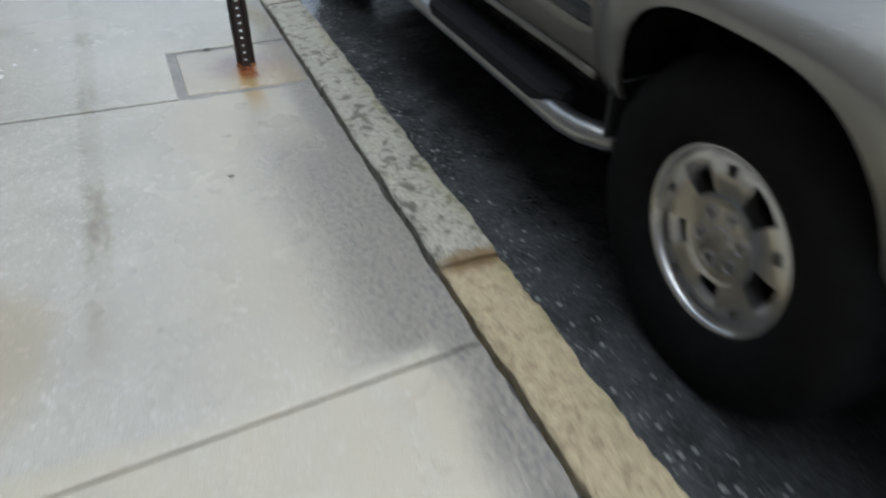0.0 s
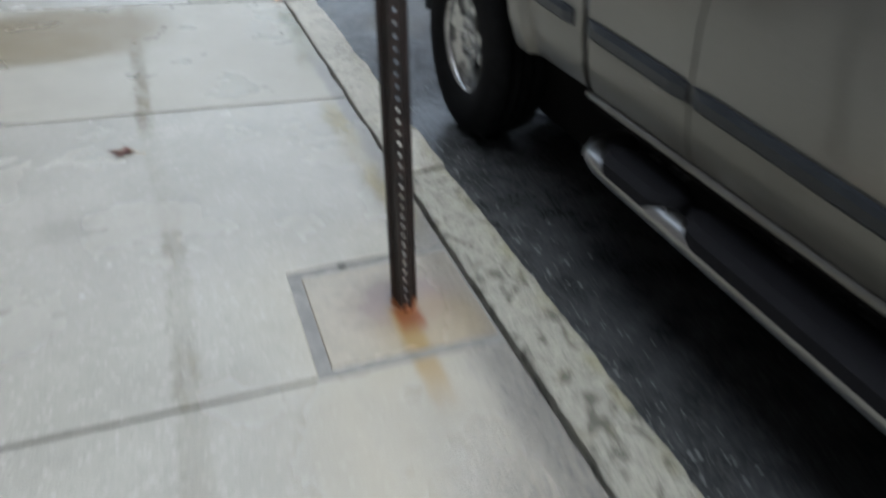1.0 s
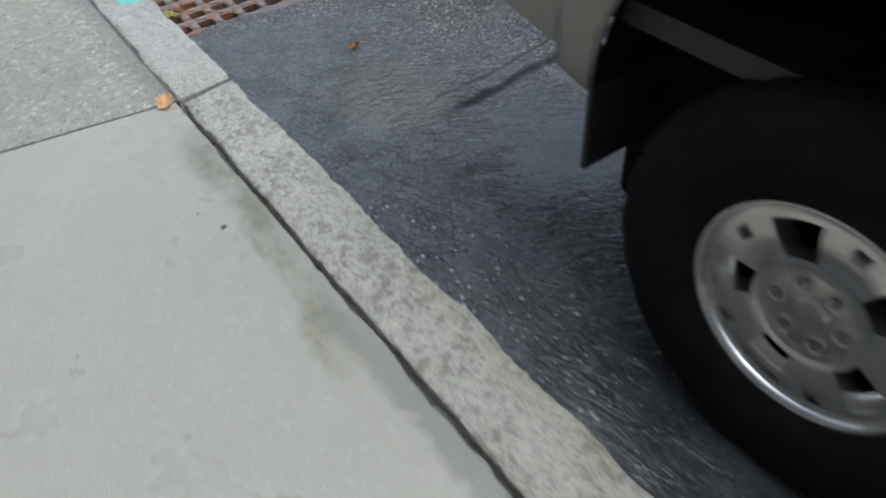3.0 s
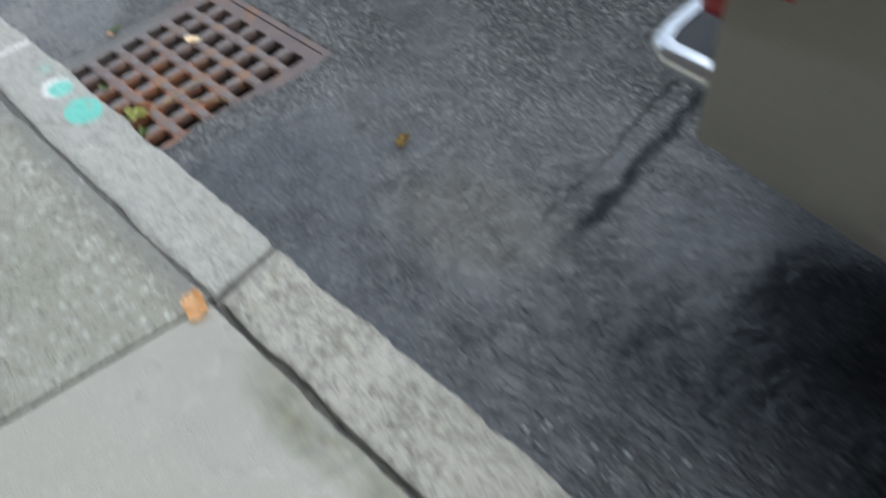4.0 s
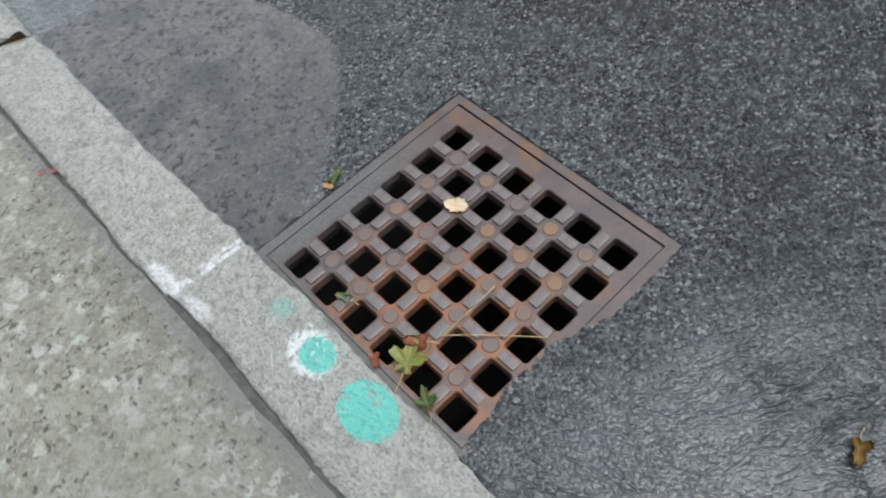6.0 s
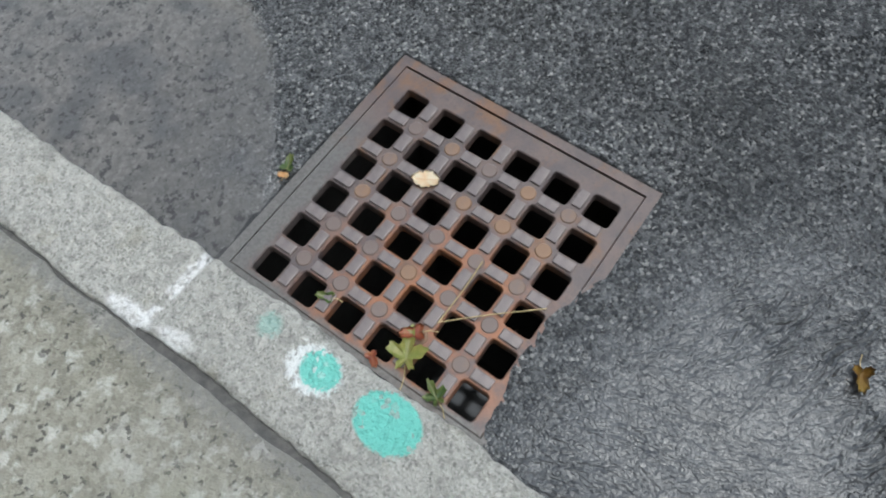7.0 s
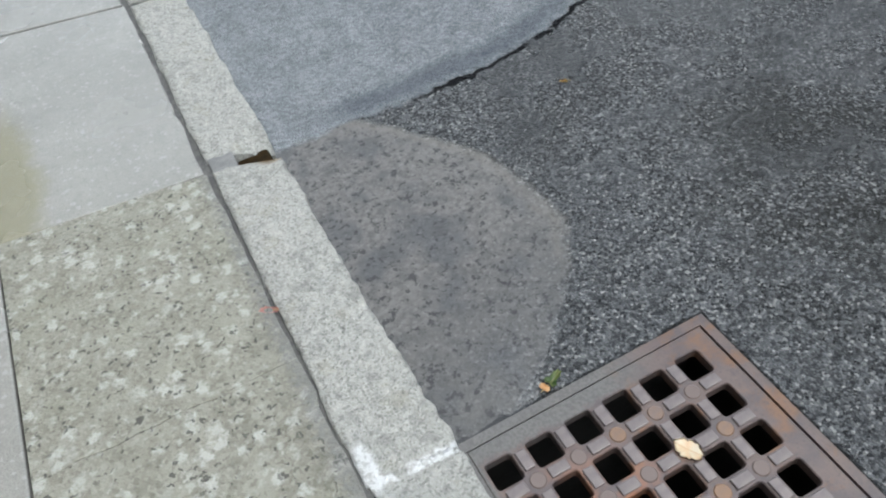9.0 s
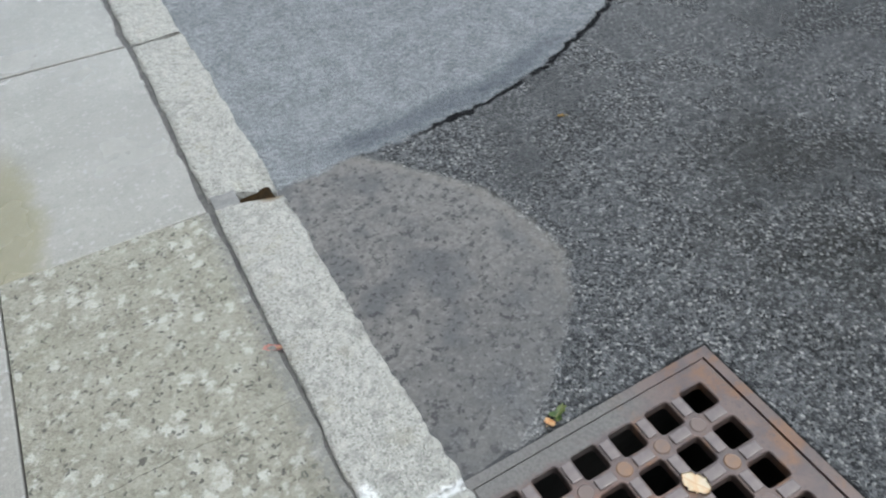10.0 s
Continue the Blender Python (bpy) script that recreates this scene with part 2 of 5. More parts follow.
def stained_concrete(name, light, dark, gloss):
    k = Mat(name)
    w1 = k.sub(k.noise(5.0, 4), 0.5)
    w2 = k.sub(k.noise(30.0, 4, 0.65), 0.5)
    x = k.add(k.x, k.add(k.mul(w1, 0.10), k.mul(w2, 0.05)))
    y = k.add(k.y, k.mul(w1, 0.2))
    tone = k.noise(1.6, 4, 0.6)
    grain = k.noise(260.0, 2, 0.6)
    col = k.mix(k.step(tone, 0.3, 0.7), dark, light)
    col = k.mix(k.mul(k.step(k.noise(3.4, 4, 0.6), 0.36, 0.80), 0.35), col, tuple(c * 0.80 for c in dark))
    col = k.mix(k.mul(k.step(k.noise(22.0, 5, 0.7), 0.45, 0.7), 0.30), col, tuple(c * 0.72 for c in dark))
    col = k.mix(k.mul(k.step(grain, 0.35, 0.7), 0.34), col, tuple(c * 0.55 for c in dark))
    col = k.mix(k.mul(k.step(k.noise(95.0, 4, 0.7), 0.50, 0.66), 0.28), col, tuple(c * 0.60 for c in dark))
    col = k.mix(k.mul(k.step(k.cells(120.0, "Color"), 0.90, 0.96), 0.30), col, (0.46, 0.45, 0.42))
    one = k.mul(k.step(k.add(k.y, k.mul(k.x, 0.103)), -2.19, -2.185), k.step(k.add(k.y, k.mul(k.x, 0.149)), -0.725, -0.730))
    col = k.mix(k.mul(one, 0.45), col, (0.27, 0.255, 0.21))
    # tan bloom by the kerb and over the first slab
    tan = k.top(k.mul(k.step(x, -0.85, -0.45), k.mul(k.step(y, -2.9, -3.5), 0.75)), k.mul(k.step(k.y, -5.05, -5.09), 0.85))
    col = k.mix(k.mul(tan, k.blend(k.step(k.noise(6.0, 4, 0.6, k.scaled(1.0, 3.0, 1.0)), 0.3, 0.7), 0.45, 0.85)), col, (0.315, 0.28, 0.208))
    # worn, dark, open-grained strip beside the kerb
    strip = k.mul(k.step(x, -0.33, -0.20), k.step(k.y, -2.5, -3.2))
    strip = k.top(strip, k.mul(k.mul(k.step(x, -0.55, -0.28), 0.95), k.mul(k.step(k.y, -3.72, -4.3), k.step(k.y, -5.08, -5.0))))
    pores = k.step(k.noise(70.0, 4, 0.7), 0.40, 0.62)
    col = k.mix(k.mul(strip, k.blend(pores, 0.35, 0.90)), col, (0.115, 0.110, 0.116))
    # dirt run parallel to the kerb
    path = k.blend(k.step(k.y, -2.9, -2.2), -0.868, -0.922)
    path = k.sub(path, k.mul(k.step(k.y, -2.0, -0.6), 0.045))
    gap = k.sub(k.add(k.x, k.mul(w2, 0.075)), path)
    run = k.mul(k.band(gap, 0.0, 0.014, 0.028), k.mul(k.step(k.y, -5.0, -4.5), k.step(k.y, -0.5, -0.75)))
    broken = k.step(k.noise(9.0, 5, 0.7, k.scaled(1.0, 3.5, 1.0)), 0.44, 0.60)
    run = k.mul(k.mul(run, k.blend(k.step(k.y, -2.4, -2.0), k.blend(k.step(k.y, -3.1, -2.7), 0.60, 0.25), 1.0)), k.blend(broken, 0.30, 1.0))
    col = k.mix(run, col, k.mix(k.step(w2, -0.15, 0.15), (0.165, 0.140, 0.088), (0.090, 0.075, 0.046)))
    # large brown patch: a reflection in the wet slab, put into the colour
    reflection_or_stain = k.spot((x, -1.30), (y, -0.98), 0.52, 0.42, 0.55)
    col = k.mix(k.mul(reflection_or_stain, 0.80), col, (0.135, 0.105, 0.055))
    # smaller tan and grey stains
    reflection_or_stain = k.spot((x, -1.13), (y, -4.75), 0.16, 0.25, 0.6)
    col = k.mix(k.mul(reflection_or_stain, 0.42), col, (0.24, 0.19, 0.11))
    reflection_or_stain = k.top(k.spot((x, -1.15), (y, -2.86), 0.08, 0.06, 0.9), k.spot((x, -1.18), (y, -4.05), 0.08, 0.06, 0.9))
    col = k.mix(k.mul(reflection_or_stain, 0.35), col, (0.16, 0.15, 0.13))
    # moss line
    mid = k.blend(k.step(k.y, -1.95, -1.45), k.blend(k.step(k.y, -3.1, -2.6), -0.222, -0.248), -0.198)
    moss = k.mul(k.band(k.sub(x, mid), 0.0, 0.014, 0.05), k.mul(k.step(k.y, -3.35, -2.95), k.step(k.y, -0.75, -1.05)))
    patchy = k.step(k.noise(7.0, 5, 0.7, k.scaled(1.0, 2.5, 1.0)), 0.34, 0.60)
    col = k.mix(k.mul(k.mul(moss, k.less(k.mul(k.band(k.y, -2.0, 0.12, 0.22), 0.85))), k.blend(patchy, 0.20, 0.80)), col, k.mix(k.step(k.y, -2.0, -1.5), k.mix(k.step(w2, -0.12, 0.12), (0.215, 0.175, 0.080), (0.135, 0.115, 0.052)), k.mix(k.step(w2, -0.12, 0.12), (0.125, 0.120, 0.055), (0.062, 0.066, 0.030))))
    moss = k.spot((x, -0.62), (y, 1.65), 0.07, 0.32, 0.9)
    col = k.mix(k.mul(moss, 0.7), col, (0.21, 0.19, 0.10))
    grey = k.mul(k.band(x, -0.185, 0.016, 0.028), k.mul(k.step(k.y, -3.0, -2.7), k.step(k.y, -1.4, -1.9)))
    col = k.mix(k.mul(grey, 0.7), col, (0.13, 0.125, 0.118))
    foot = k.mul(k.band(k.x, -0.37, 0.198, 0.004), k.band(k.y, -3.50, 0.183, 0.004))
    col = k.mix(k.mul(foot, 0.42), col, k.mix(k.step(w2, -0.15, 0.15), (0.27, 0.225, 0.165), (0.20, 0.165, 0.125)))
    # rust that ran down from the post
    halo = k.spot((x, -0.345), (k.y, -3.50), 0.12, 0.11, 0.9)
    col = k.mix(k.mul(halo, 0.60), col, (0.135, 0.088, 0.090))
    halo = k.spot((x, -0.30), (k.y, -3.60), 0.13, 0.11, 0.9)
    col = k.mix(k.mul(halo, 0.40), col, (0.26, 0.19, 0.085))
    run = k.mul(k.band(k.add(k.x, k.mul(w2, 0.02)), -0.365, 0.012, 0.03), k.mul(k.step(y, -3.95, -3.70), k.step(k.y, -3.50, -3.54)))
    col = k.mix(k.mul(run, 0.75), col, (0.24, 0.155, 0.045))
    run = k.mul(k.band(k.add(k.x, k.mul(w2, 0.02)), -0.352, 0.022, 0.02), k.mul(k.step(k.y, -3.64, -3.57), k.step(k.y, -3.50, -3.53)))
    col = k.mix(k.mul(run, 0.9), col, (0.16, 0.05, 0.015))
    film = k.noise(2.2, 4, 0.55)
    rough = k.blend(k.step(film, 0.28, 0.75), gloss, gloss + 0.20)
    rough = k.add(rough, k.add(k.mul(strip, 0.12), k.mul(one, 0.10)))
    nrm = k.bump(grain, 0.0020, 0.8)
    nrm = k.bump(k.noise(11.0, 5, 0.6), 0.010, 0.12, nrm)
    nrm = k.bump(pores, 0.004, k.mul(strip, 0.8), nrm)
    return k.done(col, rough, 0.0, nrm, spec=0.8)


def mat_aggregate():
    k = Mat("exposed_aggregate_concrete")
    tex = k.t.nodes.new("ShaderNodeTexNoise")
    tex.inputs["Scale"].default_value, tex.inputs["Detail"].default_value = 55.0, 4.0
    k.plug(tex.inputs["Vector"], k.co)
    bent = k.t.nodes.new("ShaderNodeVectorMath")
    bent.operation = "MULTIPLY_ADD"
    k.plug(bent.inputs[0], tex.outputs["Color"])
    bent.inputs[1].default_value = (0.034, 0.034, 0.0)
    k.plug(bent.inputs[2], k.co)
    rag = k.noise(80.0, 4, 0.7)
    big, bigd = k.cells(30.0, "Color", bent.outputs[0]), k.cells(30.0, "Distance", bent.outputs[0])
    mid, midd = k.cells(62.0, "Color", bent.outputs[0]), k.cells(62.0, "Distance", bent.outputs[0])
    grit, gritd = k.cells(140.0, "Color"), k.cells(140.0)
    worn = k.step(k.add(k.y, k.mul(k.sub(k.noise(4.0, 3), 0.5), 0.5)), 0.05, 0.45)
    col = k.mix(k.step(k.noise(14.0, 4, 0.65), 0.3, 0.7), (0.190, 0.181, 0.140), (0.286, 0.275, 0.225))
    col = k.mix(k.mul(k.step(grit, 0.5, 0.9), 0.5), col, (0.34, 0.325, 0.265))
    col = k.mix(k.mul(k.step(grit, 0.22, 0.05), 0.45), col, (0.13, 0.12, 0.09))
    pale = k.mul(k.step(mid, 0.66, 0.80), k.step(k.add(midd, k.mul(rag, 0.7)), 0.85, 0.55))
    col = k.mix(k.mul(pale, k.blend(worn, 0.25, 0.62)), col, (0.43, 0.42, 0.37))
    white = k.mul(k.step(big, 0.54, 0.72), k.step(k.add(bigd, k.mul(rag, 1.1)), 1.12, 0.72))
    col = k.mix(k.mul(white, k.blend(worn, 0.22, 0.75)), col, (0.47, 0.46, 0.415))
    dark = k.mul(k.step(k.cells(105.0, "Color", bent.outputs[0]), 0.20, 0.12), k.step(k.add(k.cells(105.0, "Distance", bent.outputs[0]), k.mul(rag, 0.4)), 0.75, 0.5))
    col = k.mix(k.mul(dark, 0.65), col, (0.035, 0.032, 0.028))
    moss = k.mul(k.step(k.noise(7.0, 4, 0.65), 0.48, 0.68), k.less(k.mul(worn, 0.5)))
    col = k.mix(k.mul(moss, 0.35), col, (0.155, 0.155, 0.085))
    grey = k.less(worn)
    col = k.mix(k.mul(grey, 0.40), col, (0.215, 0.215, 0.195))
    dirt = k.mul(k.step(k.add(k.x, k.mul(k.sub(rag, 0.5), 0.10)), -0.27, -0.20), k.step(k.y, 1.2, 0.5))
    col = k.mix(k.mul(k.mul(dirt, k.blend(k.step(k.noise(24.0, 4, 0.7), 0.38, 0.62), 0.25, 1.0)), 0.55), col, (0.105, 0.098, 0.072))
    rim = k.mul(k.mul(k.band(k.x, -0.245, 0.03, 0.05), grey), k.step(k.noise(48.0, 3, 0.7), 0.55, 0.64))
    col = k.mix(k.mul(rim, 0.7), col, (0.47, 0.46, 0.42))
    band = k.step(k.add(k.x, k.mul(k.sub(rag, 0.5), 0.07)), -0.212, -0.178)
    col = k.mix(k.mul(band, k.blend(k.step(rag, 0.35, 0.60), 0.45, 0.80)), col, (0.175, 0.172, 0.160))
    col = k.mix(k.mul(dark, 0.45), col, (0.040, 0.037, 0.030))
    col = k.mix(k.mul(k.step(k.cells(85.0, "Color", bent.outputs[0]), 0.90, 0.95), k.mul(grey, 0.5)), col, (0.46, 0.45, 0.41))
    nrm = k.bump(k.add(k.mul(rag, 0.9), k.mul(k.noise(190.0, 3, 0.7), 0.6)), 0.006, 0.85)
    return k.done(col, k.blend(k.step(rag, 0.3, 0.7), 0.28, 0.55), 0.0, nrm, spec=0.45)


def mat_granite(name, tint, dark, blotch, spots=34.0):
    k = Mat(name)
    a = k.cells(260.0, "Color")
    b = k.noise(75.0, 4, 0.7)
    col = k.mix(k.step(b, 0.38, 0.66), tint, tuple(c * 1.22 for c in tint))
    col = k.mix(k.mul(k.step(a, 0.80, 0.9), 0.55), col, dark)
    col = k.mix(k.mul(k.step(a, 0.10, 0.05), 0.5), col, tuple(min(1.0, c * 1.5) for c in tint))
    pale = k.step(k.noise(27.0, 5, 0.7, None, 0.5), 0.52, 0.64)
    col = k.mix(k.mul(pale, 0.42), col, tuple(min(1.0, c * 1.5) for c in tint))
    lich = k.step(k.add(k.noise(spots, 6, 0.74, None, 0.7), k.mul(k.sub(k.noise(7.0, 3), 0.5), 0.30)), 0.505, 0.60)
    col = k.mix(k.mul(lich, blotch), col, dark)
    pits = k.step(k.noise(spots * 2.6, 4, 0.7, None, 0.4), 0.57, 0.66)
    col = k.mix(k.mul(pits, blotch * 0.6), col, tuple(c * 0.8 for c in dark))
    mossy = k.mul(k.step(k.add(k.x, k.mul(k.sub(b, 0.5), 0.08)), -0.055, 0.0), k.mul(k.step(k.y, -1.0, -2.0), k.step(k.noise(9.0, 4, 0.65), 0.42, 0.62)))
    col = k.mix(k.mul(mossy, 0.5), col, (0.24, 0.225, 0.10))
    col = k.mix(k.mul(k.step(k.noise(11.0, 4, 0.6), 0.56, 0.70), 0.24), col, (0.23, 0.20, 0.105))
    col = k.mix(k.mul(k.step(k.random(), 0.3, 1.0), 0.12), col, (0.2, 0.2, 0.19))
    rusty = k.top(k.spot((k.add(k.x, k.mul(k.sub(b, 0.5), 0.06)), -0.06), (k.add(k.y, k.mul(k.sub(k.noise(40.0, 3), 0.5), 0.06)), -4.80), 0.09, 0.035, 0.9),
                  k.spot((k.x, -0.02), (k.y, 1.40), 0.035, 0.03, 0.8))
    col = k.mix(k.mul(rusty, 0.85), col, (0.13, 0.075, 0.02))
    # a mortar smear and sprayed survey marks
    jag = k.mul(k.sub(k.noise(60.0, 4, 0.7), 0.5), 0.05)
    jx, jy = k.add(k.x, k.mul(jag, 0.6)), k.add(k.y, k.mul(jag, 0.5))
    smear = k.mul(k.band(k.add(jy, k.mul(k.x, 0.06)), 0.482, 0.005, 0.008), k.step(k.noise(26.0, 2), 0.36, 0.44))
    smear = k.top(smear, k.spot((jx, -0.150), (jy, 0.522), 0.020, 0.050, 0.5))
    smear = k.top(smear, k.mul(k.spot((jx, -0.138), (jy, 0.420), 0.016, 0.040, 0.6), 0.8))
    smear = k.mul(smear, k.blend(k.step(k.noise(90.0, 4, 0.7), 0.40, 0.52), 0.35, 1.0))
    smear = k.mul(smear, k.step(k.y, 0.35, 0.42))
    col = k.mix(k.mul(smear, 0.92), col, (0.74, 0.74, 0.72))
    drip = k.mul(k.sub(k.noise(120.0, 3, 0.7), 0.5), 0.03)
    halo = k.spot((k.add(k.x, drip), -0.047), (k.add(k.y, drip), 0.203), 0.040, 0.050, 0.35)
    halo = k.mul(halo, k.step(k.add(k.noise(75.0, 4, 0.7), k.mul(halo, 0.12)), 0.48, 0.60))
    col = k.mix(k.mul(halo, 0.88), col, (0.72, 0.74, 0.72))
    mark = k.spot((k.add(k.x, drip), -0.042), (k.add(k.y, drip), 0.192), 0.030, 0.036, 0.25)
    mark2 = k.spot((k.add(k.x, k.mul(drip, 0.5)), -0.046), (k.add(k.y, k.mul(drip, 0.5)), 0.055), 0.045, 0.058, 0.12)
    faint = k.mul(k.spot((k.add(k.x, drip), -0.03), (k.add(k.y, drip), 0.31), 0.02, 0.02, 0.8), 0.35)
    chip = k.less(k.mul(k.step(k.cells(110.0, "Color"), 0.88, 0.95), 0.65))
    col = k.mix(k.mul(k.top(k.top(mark, mark2), faint), k.mul(chip, 0.95)), col, (0.155, 0.54, 0.45))
    nrm = k.bump(b, 0.012, 1.0)
    nrm = k.bump(k.noise(20.0, 4), 0.022, 0.7, nrm)
    return k.done(col, k.blend(b, 0.34, 0.62), 0.0, nrm, spec=0.45)


def mat_iron():
    k = Mat("rusted_cast_iron")
    n = k.noise(14.0, 5, 0.65)
    f = k.noise(160.0, 3, 0.7)
    col = k.mix(k.step(n, 0.35, 0.65), (0.092, 0.074, 0.072), (0.135, 0.098, 0.085))
    rust = k.mul(k.step(k.noise(9.0, 5, 0.7), 0.50, 0.66), 0.7)
    col = k.mix(rust, col, (0.19, 0.095, 0.045))
    near = k.mul(k.spot((k.x, 0.16), (k.y, 0.16), 0.20, 0.22, 0.9), k.step(n, 0.35, 0.6))
    col = k.mix(k.mul(near, 0.8), col, (0.30, 0.115, 0.045))
    col = k.mix(k.mul(k.step(f, 0.5, 0.75), 0.5), col, (0.06, 0.05, 0.05))
    ragged = k.mul(k.sub(k.noise(22.0, 5, 0.7), 0.5), 0.09)
    side = k.mul(k.step(k.add(k.y, ragged), 0.478, 0.505), k.step(k.add(k.x, k.mul(ragged, 2.0)), 0.50, 0.34))
    silt = k.mul(k.top(side, k.step(k.add(k.x, k.mul(ragged, 0.5)), 0.056, 0.040)), 0.92)
    col = k.mix(silt, col, k.mix(k.step(f, 0.35, 0.65), (0.140, 0.134, 0.124), (0.095, 0.090, 0.083)))
    return k.done(col, k.blend(n, 0.28, 0.5), 0.15, k.bump(f, 0.0015, 0.7), spec=0.5)


def mat_simple(name, a, b, scale, rough, metal=0.0, bump=0.0, coat=0.0, fine=0.0):
    k = Mat(name)
    n = k.noise(scale, 4, 0.6)
    col = k.mix(k.step(n, 0.3, 0.7), a, b)
    nrm = k.bump(k.noise(fine or scale * 6, 3, 0.6), bump, 0.6) if bump else None
    return k.done(col, k.blend(n, rough, min(1.0, rough * 1.35)), metal, nrm, coat)


def mat_paint():
    k = Mat("pewter_metallic_paint")
    flake = k.cells(900.0, "Color")
    film = k.noise(3.0, 4, 0.6)
    col = k.mix(k.mul(flake, 0.35), (0.215, 0.210, 0.193), (0.315, 0.31, 0.292))
    dust = k.mul(k.step(k.z, 0.62, 0.30), k.step(k.noise(16.0, 4, 0.65), 0.35, 0.75))
    col = k.mix(k.mul(dust, 0.28), col, (0.20, 0.175, 0.135))
    drops = k.step(k.cells(70.0), 0.28, 0.20)
    rough = k.blend(k.step(film, 0.3, 0.7), 0.28, 0.40)
    return k.done(col, rough, 0.60, k.bump(k.mul(drops, k.step(k.cells(70.0, "Color"), 0.6, 0.62)), 0.0012, 0.5), coat=0.6)


def mat_glass():
    k = Mat("tinted_window_glass")
    k.b.inputs["Transmission Weight"].default_value = 0.85
    return k.done((0.10, 0.12, 0.12), 0.02, 0.0, None, ior=1.5)


ASPHALT = mat_asphalt()
CONCRETE = stained_concrete("wet_sidewalk_concrete", (0.352, 0.338, 0.304), (0.286, 0.273, 0.242), 0.14)
AGGREGATE = mat_aggregate()
GRANITE = mat_granite("grey_granite", (0.362, 0.354, 0.318), (0.145, 0.142, 0.125), 0.38, 36.0)
GRANITE_MOSSY = mat_granite("mottled_granite", (0.300, 0.290, 0.250), (0.058, 0.056, 0.042), 0.85, 26.0)
GRANITE_LIGHT = mat_granite("pale_granite", (0.375, 0.360, 0.315), (0.105, 0.098, 0.080), 0.62, 44.0)
GRANITE_TAN = mat_granite("tan_stained_granite", (0.33, 0.275, 0.175), (0.14, 0.105, 0.055), 0.60)
IRON = mat_iron()
k = Mat("patchy_rust_boss")
BOSS = k.done(k.mix(k.step(k.add(k.random(), k.mul(k.sub(k.noise(60.0, 3), 0.5), 0.5)), 0.30, 0.80), (0.140, 0.104, 0.090), (0.205, 0.118, 0.066)), 0.45, 0.0, k.bump(k.noise(200.0, 3), 0.001, 0.6))
PAD_IRON = mat_simple("worn_iron", (0.140, 0.118, 0.114), (0.190, 0.160, 0.150), 40.0, 0.35, 0.3, 0.001)
GRIT = mat_simple("joint_grit", (0.055, 0.053, 0.050), (0.115, 0.110, 0.100), 45.0, 0.55, 0.0, 0.004)
MORTAR = mat_simple("grey_mortar", (0.140, 0.138, 0.132), (0.215, 0.208, 0.198), 30.0, 0.45, 0.0, 0.004)
SOIL = mat_simple("wet_soil", (0.014, 0.009, 0.004), (0.032, 0.019, 0.007), 60.0, 0.8, 0.0, 0.004)
SOIL.node_tree.nodes["Principled BSDF"].inputs["Specular IOR Level"].default_value = 0.1
# shaft wall near black: the shade below the openings is in its colour
PIT = mat_simple("basin_wall_shaded", (0.012, 0.012, 0.011), (0.022, 0.021, 0.019), 6.0, 0.7, 0.0, 0.004)
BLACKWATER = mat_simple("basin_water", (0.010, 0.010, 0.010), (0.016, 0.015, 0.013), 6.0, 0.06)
PAINT = mat_paint()
GLASS = mat_glass()
RUBBER = mat_simple("tyre_rubber", (0.006, 0.006, 0.0062), (0.011, 0.011, 0.0115), 20.0, 0.7, 0.0, 0.001)
RUBBER.node_tree.nodes["Principled BSDF"].inputs["Specular IOR Level"].default_value = 0.12
PLASTIC = mat_simple("black_plastic", (0.016, 0.016, 0.018), (0.028, 0.028, 0.032), 60.0, 0.45, 0.0, 0.0006)
TRIM = mat_simple("slate_rubber_moulding", (0.022, 0.027, 0.034), (0.034, 0.040, 0.048), 25.0, 0.30, 0.0, 0.0004)
TREAD = mat_simple("ribbed_tread_rubber", (0.007, 0.007, 0.009), (0.012, 0.012, 0.015), 80.0, 0.7, 0.0, 0.0015)
TREAD.node_tree.nodes["Principled BSDF"].inputs["Specular IOR Level"].default_value = 0.25
UNDER = mat_simple("underbody_black", (0.005, 0.005, 0.005), (0.010, 0.0095, 0.009), 8.0, 0.75, 0.0, 0.002)
UNDER.node_tree.nodes["Principled BSDF"].inputs["Specular IOR Level"].default_value = 0.1
STEP_METAL = mat_simple("dulled_steel", (0.36, 0.36, 0.355), (0.46, 0.46, 0.45), 14.0, 0.30, 1.0)
CHROME = mat_simple("chrome", (0.66, 0.67, 0.68), (0.72, 0.73, 0.74), 12.0, 0.17, 1.0)
ALLOY = mat_simple("cast_alloy", (0.56, 0.56, 0.55), (0.68, 0.68, 0.67), 22.0, 0.20, 0.9)
ALLOY_DARK = mat_simple("alloy_recess", (0.16, 0.16, 0.16), (0.22, 0.22, 0.22), 18.0, 0.40, 0.6)
RED = mat_simple("red_lens", (0.28, 0.010, 0.012), (0.34, 0.014, 0.014), 30.0, 0.10, 0.0, 0.0, 0.5)
LENS = mat_simple("clear_lens", (0.60, 0.60, 0.58), (0.66, 0.66, 0.64), 30.0, 0.10, 0.0, 0.0, 0.5)
POST = mat_simple("rusty_brown_steel", (0.012, 0.009, 0.008), (0.026, 0.015, 0.012), 24.0, 0.42, 0.2, 0.001)
POST_RUST = mat_simple("bright_rust", (0.13, 0.035, 0.012), (0.22, 0.08, 0.02), 50.0, 0.6, 0.0, 0.002)


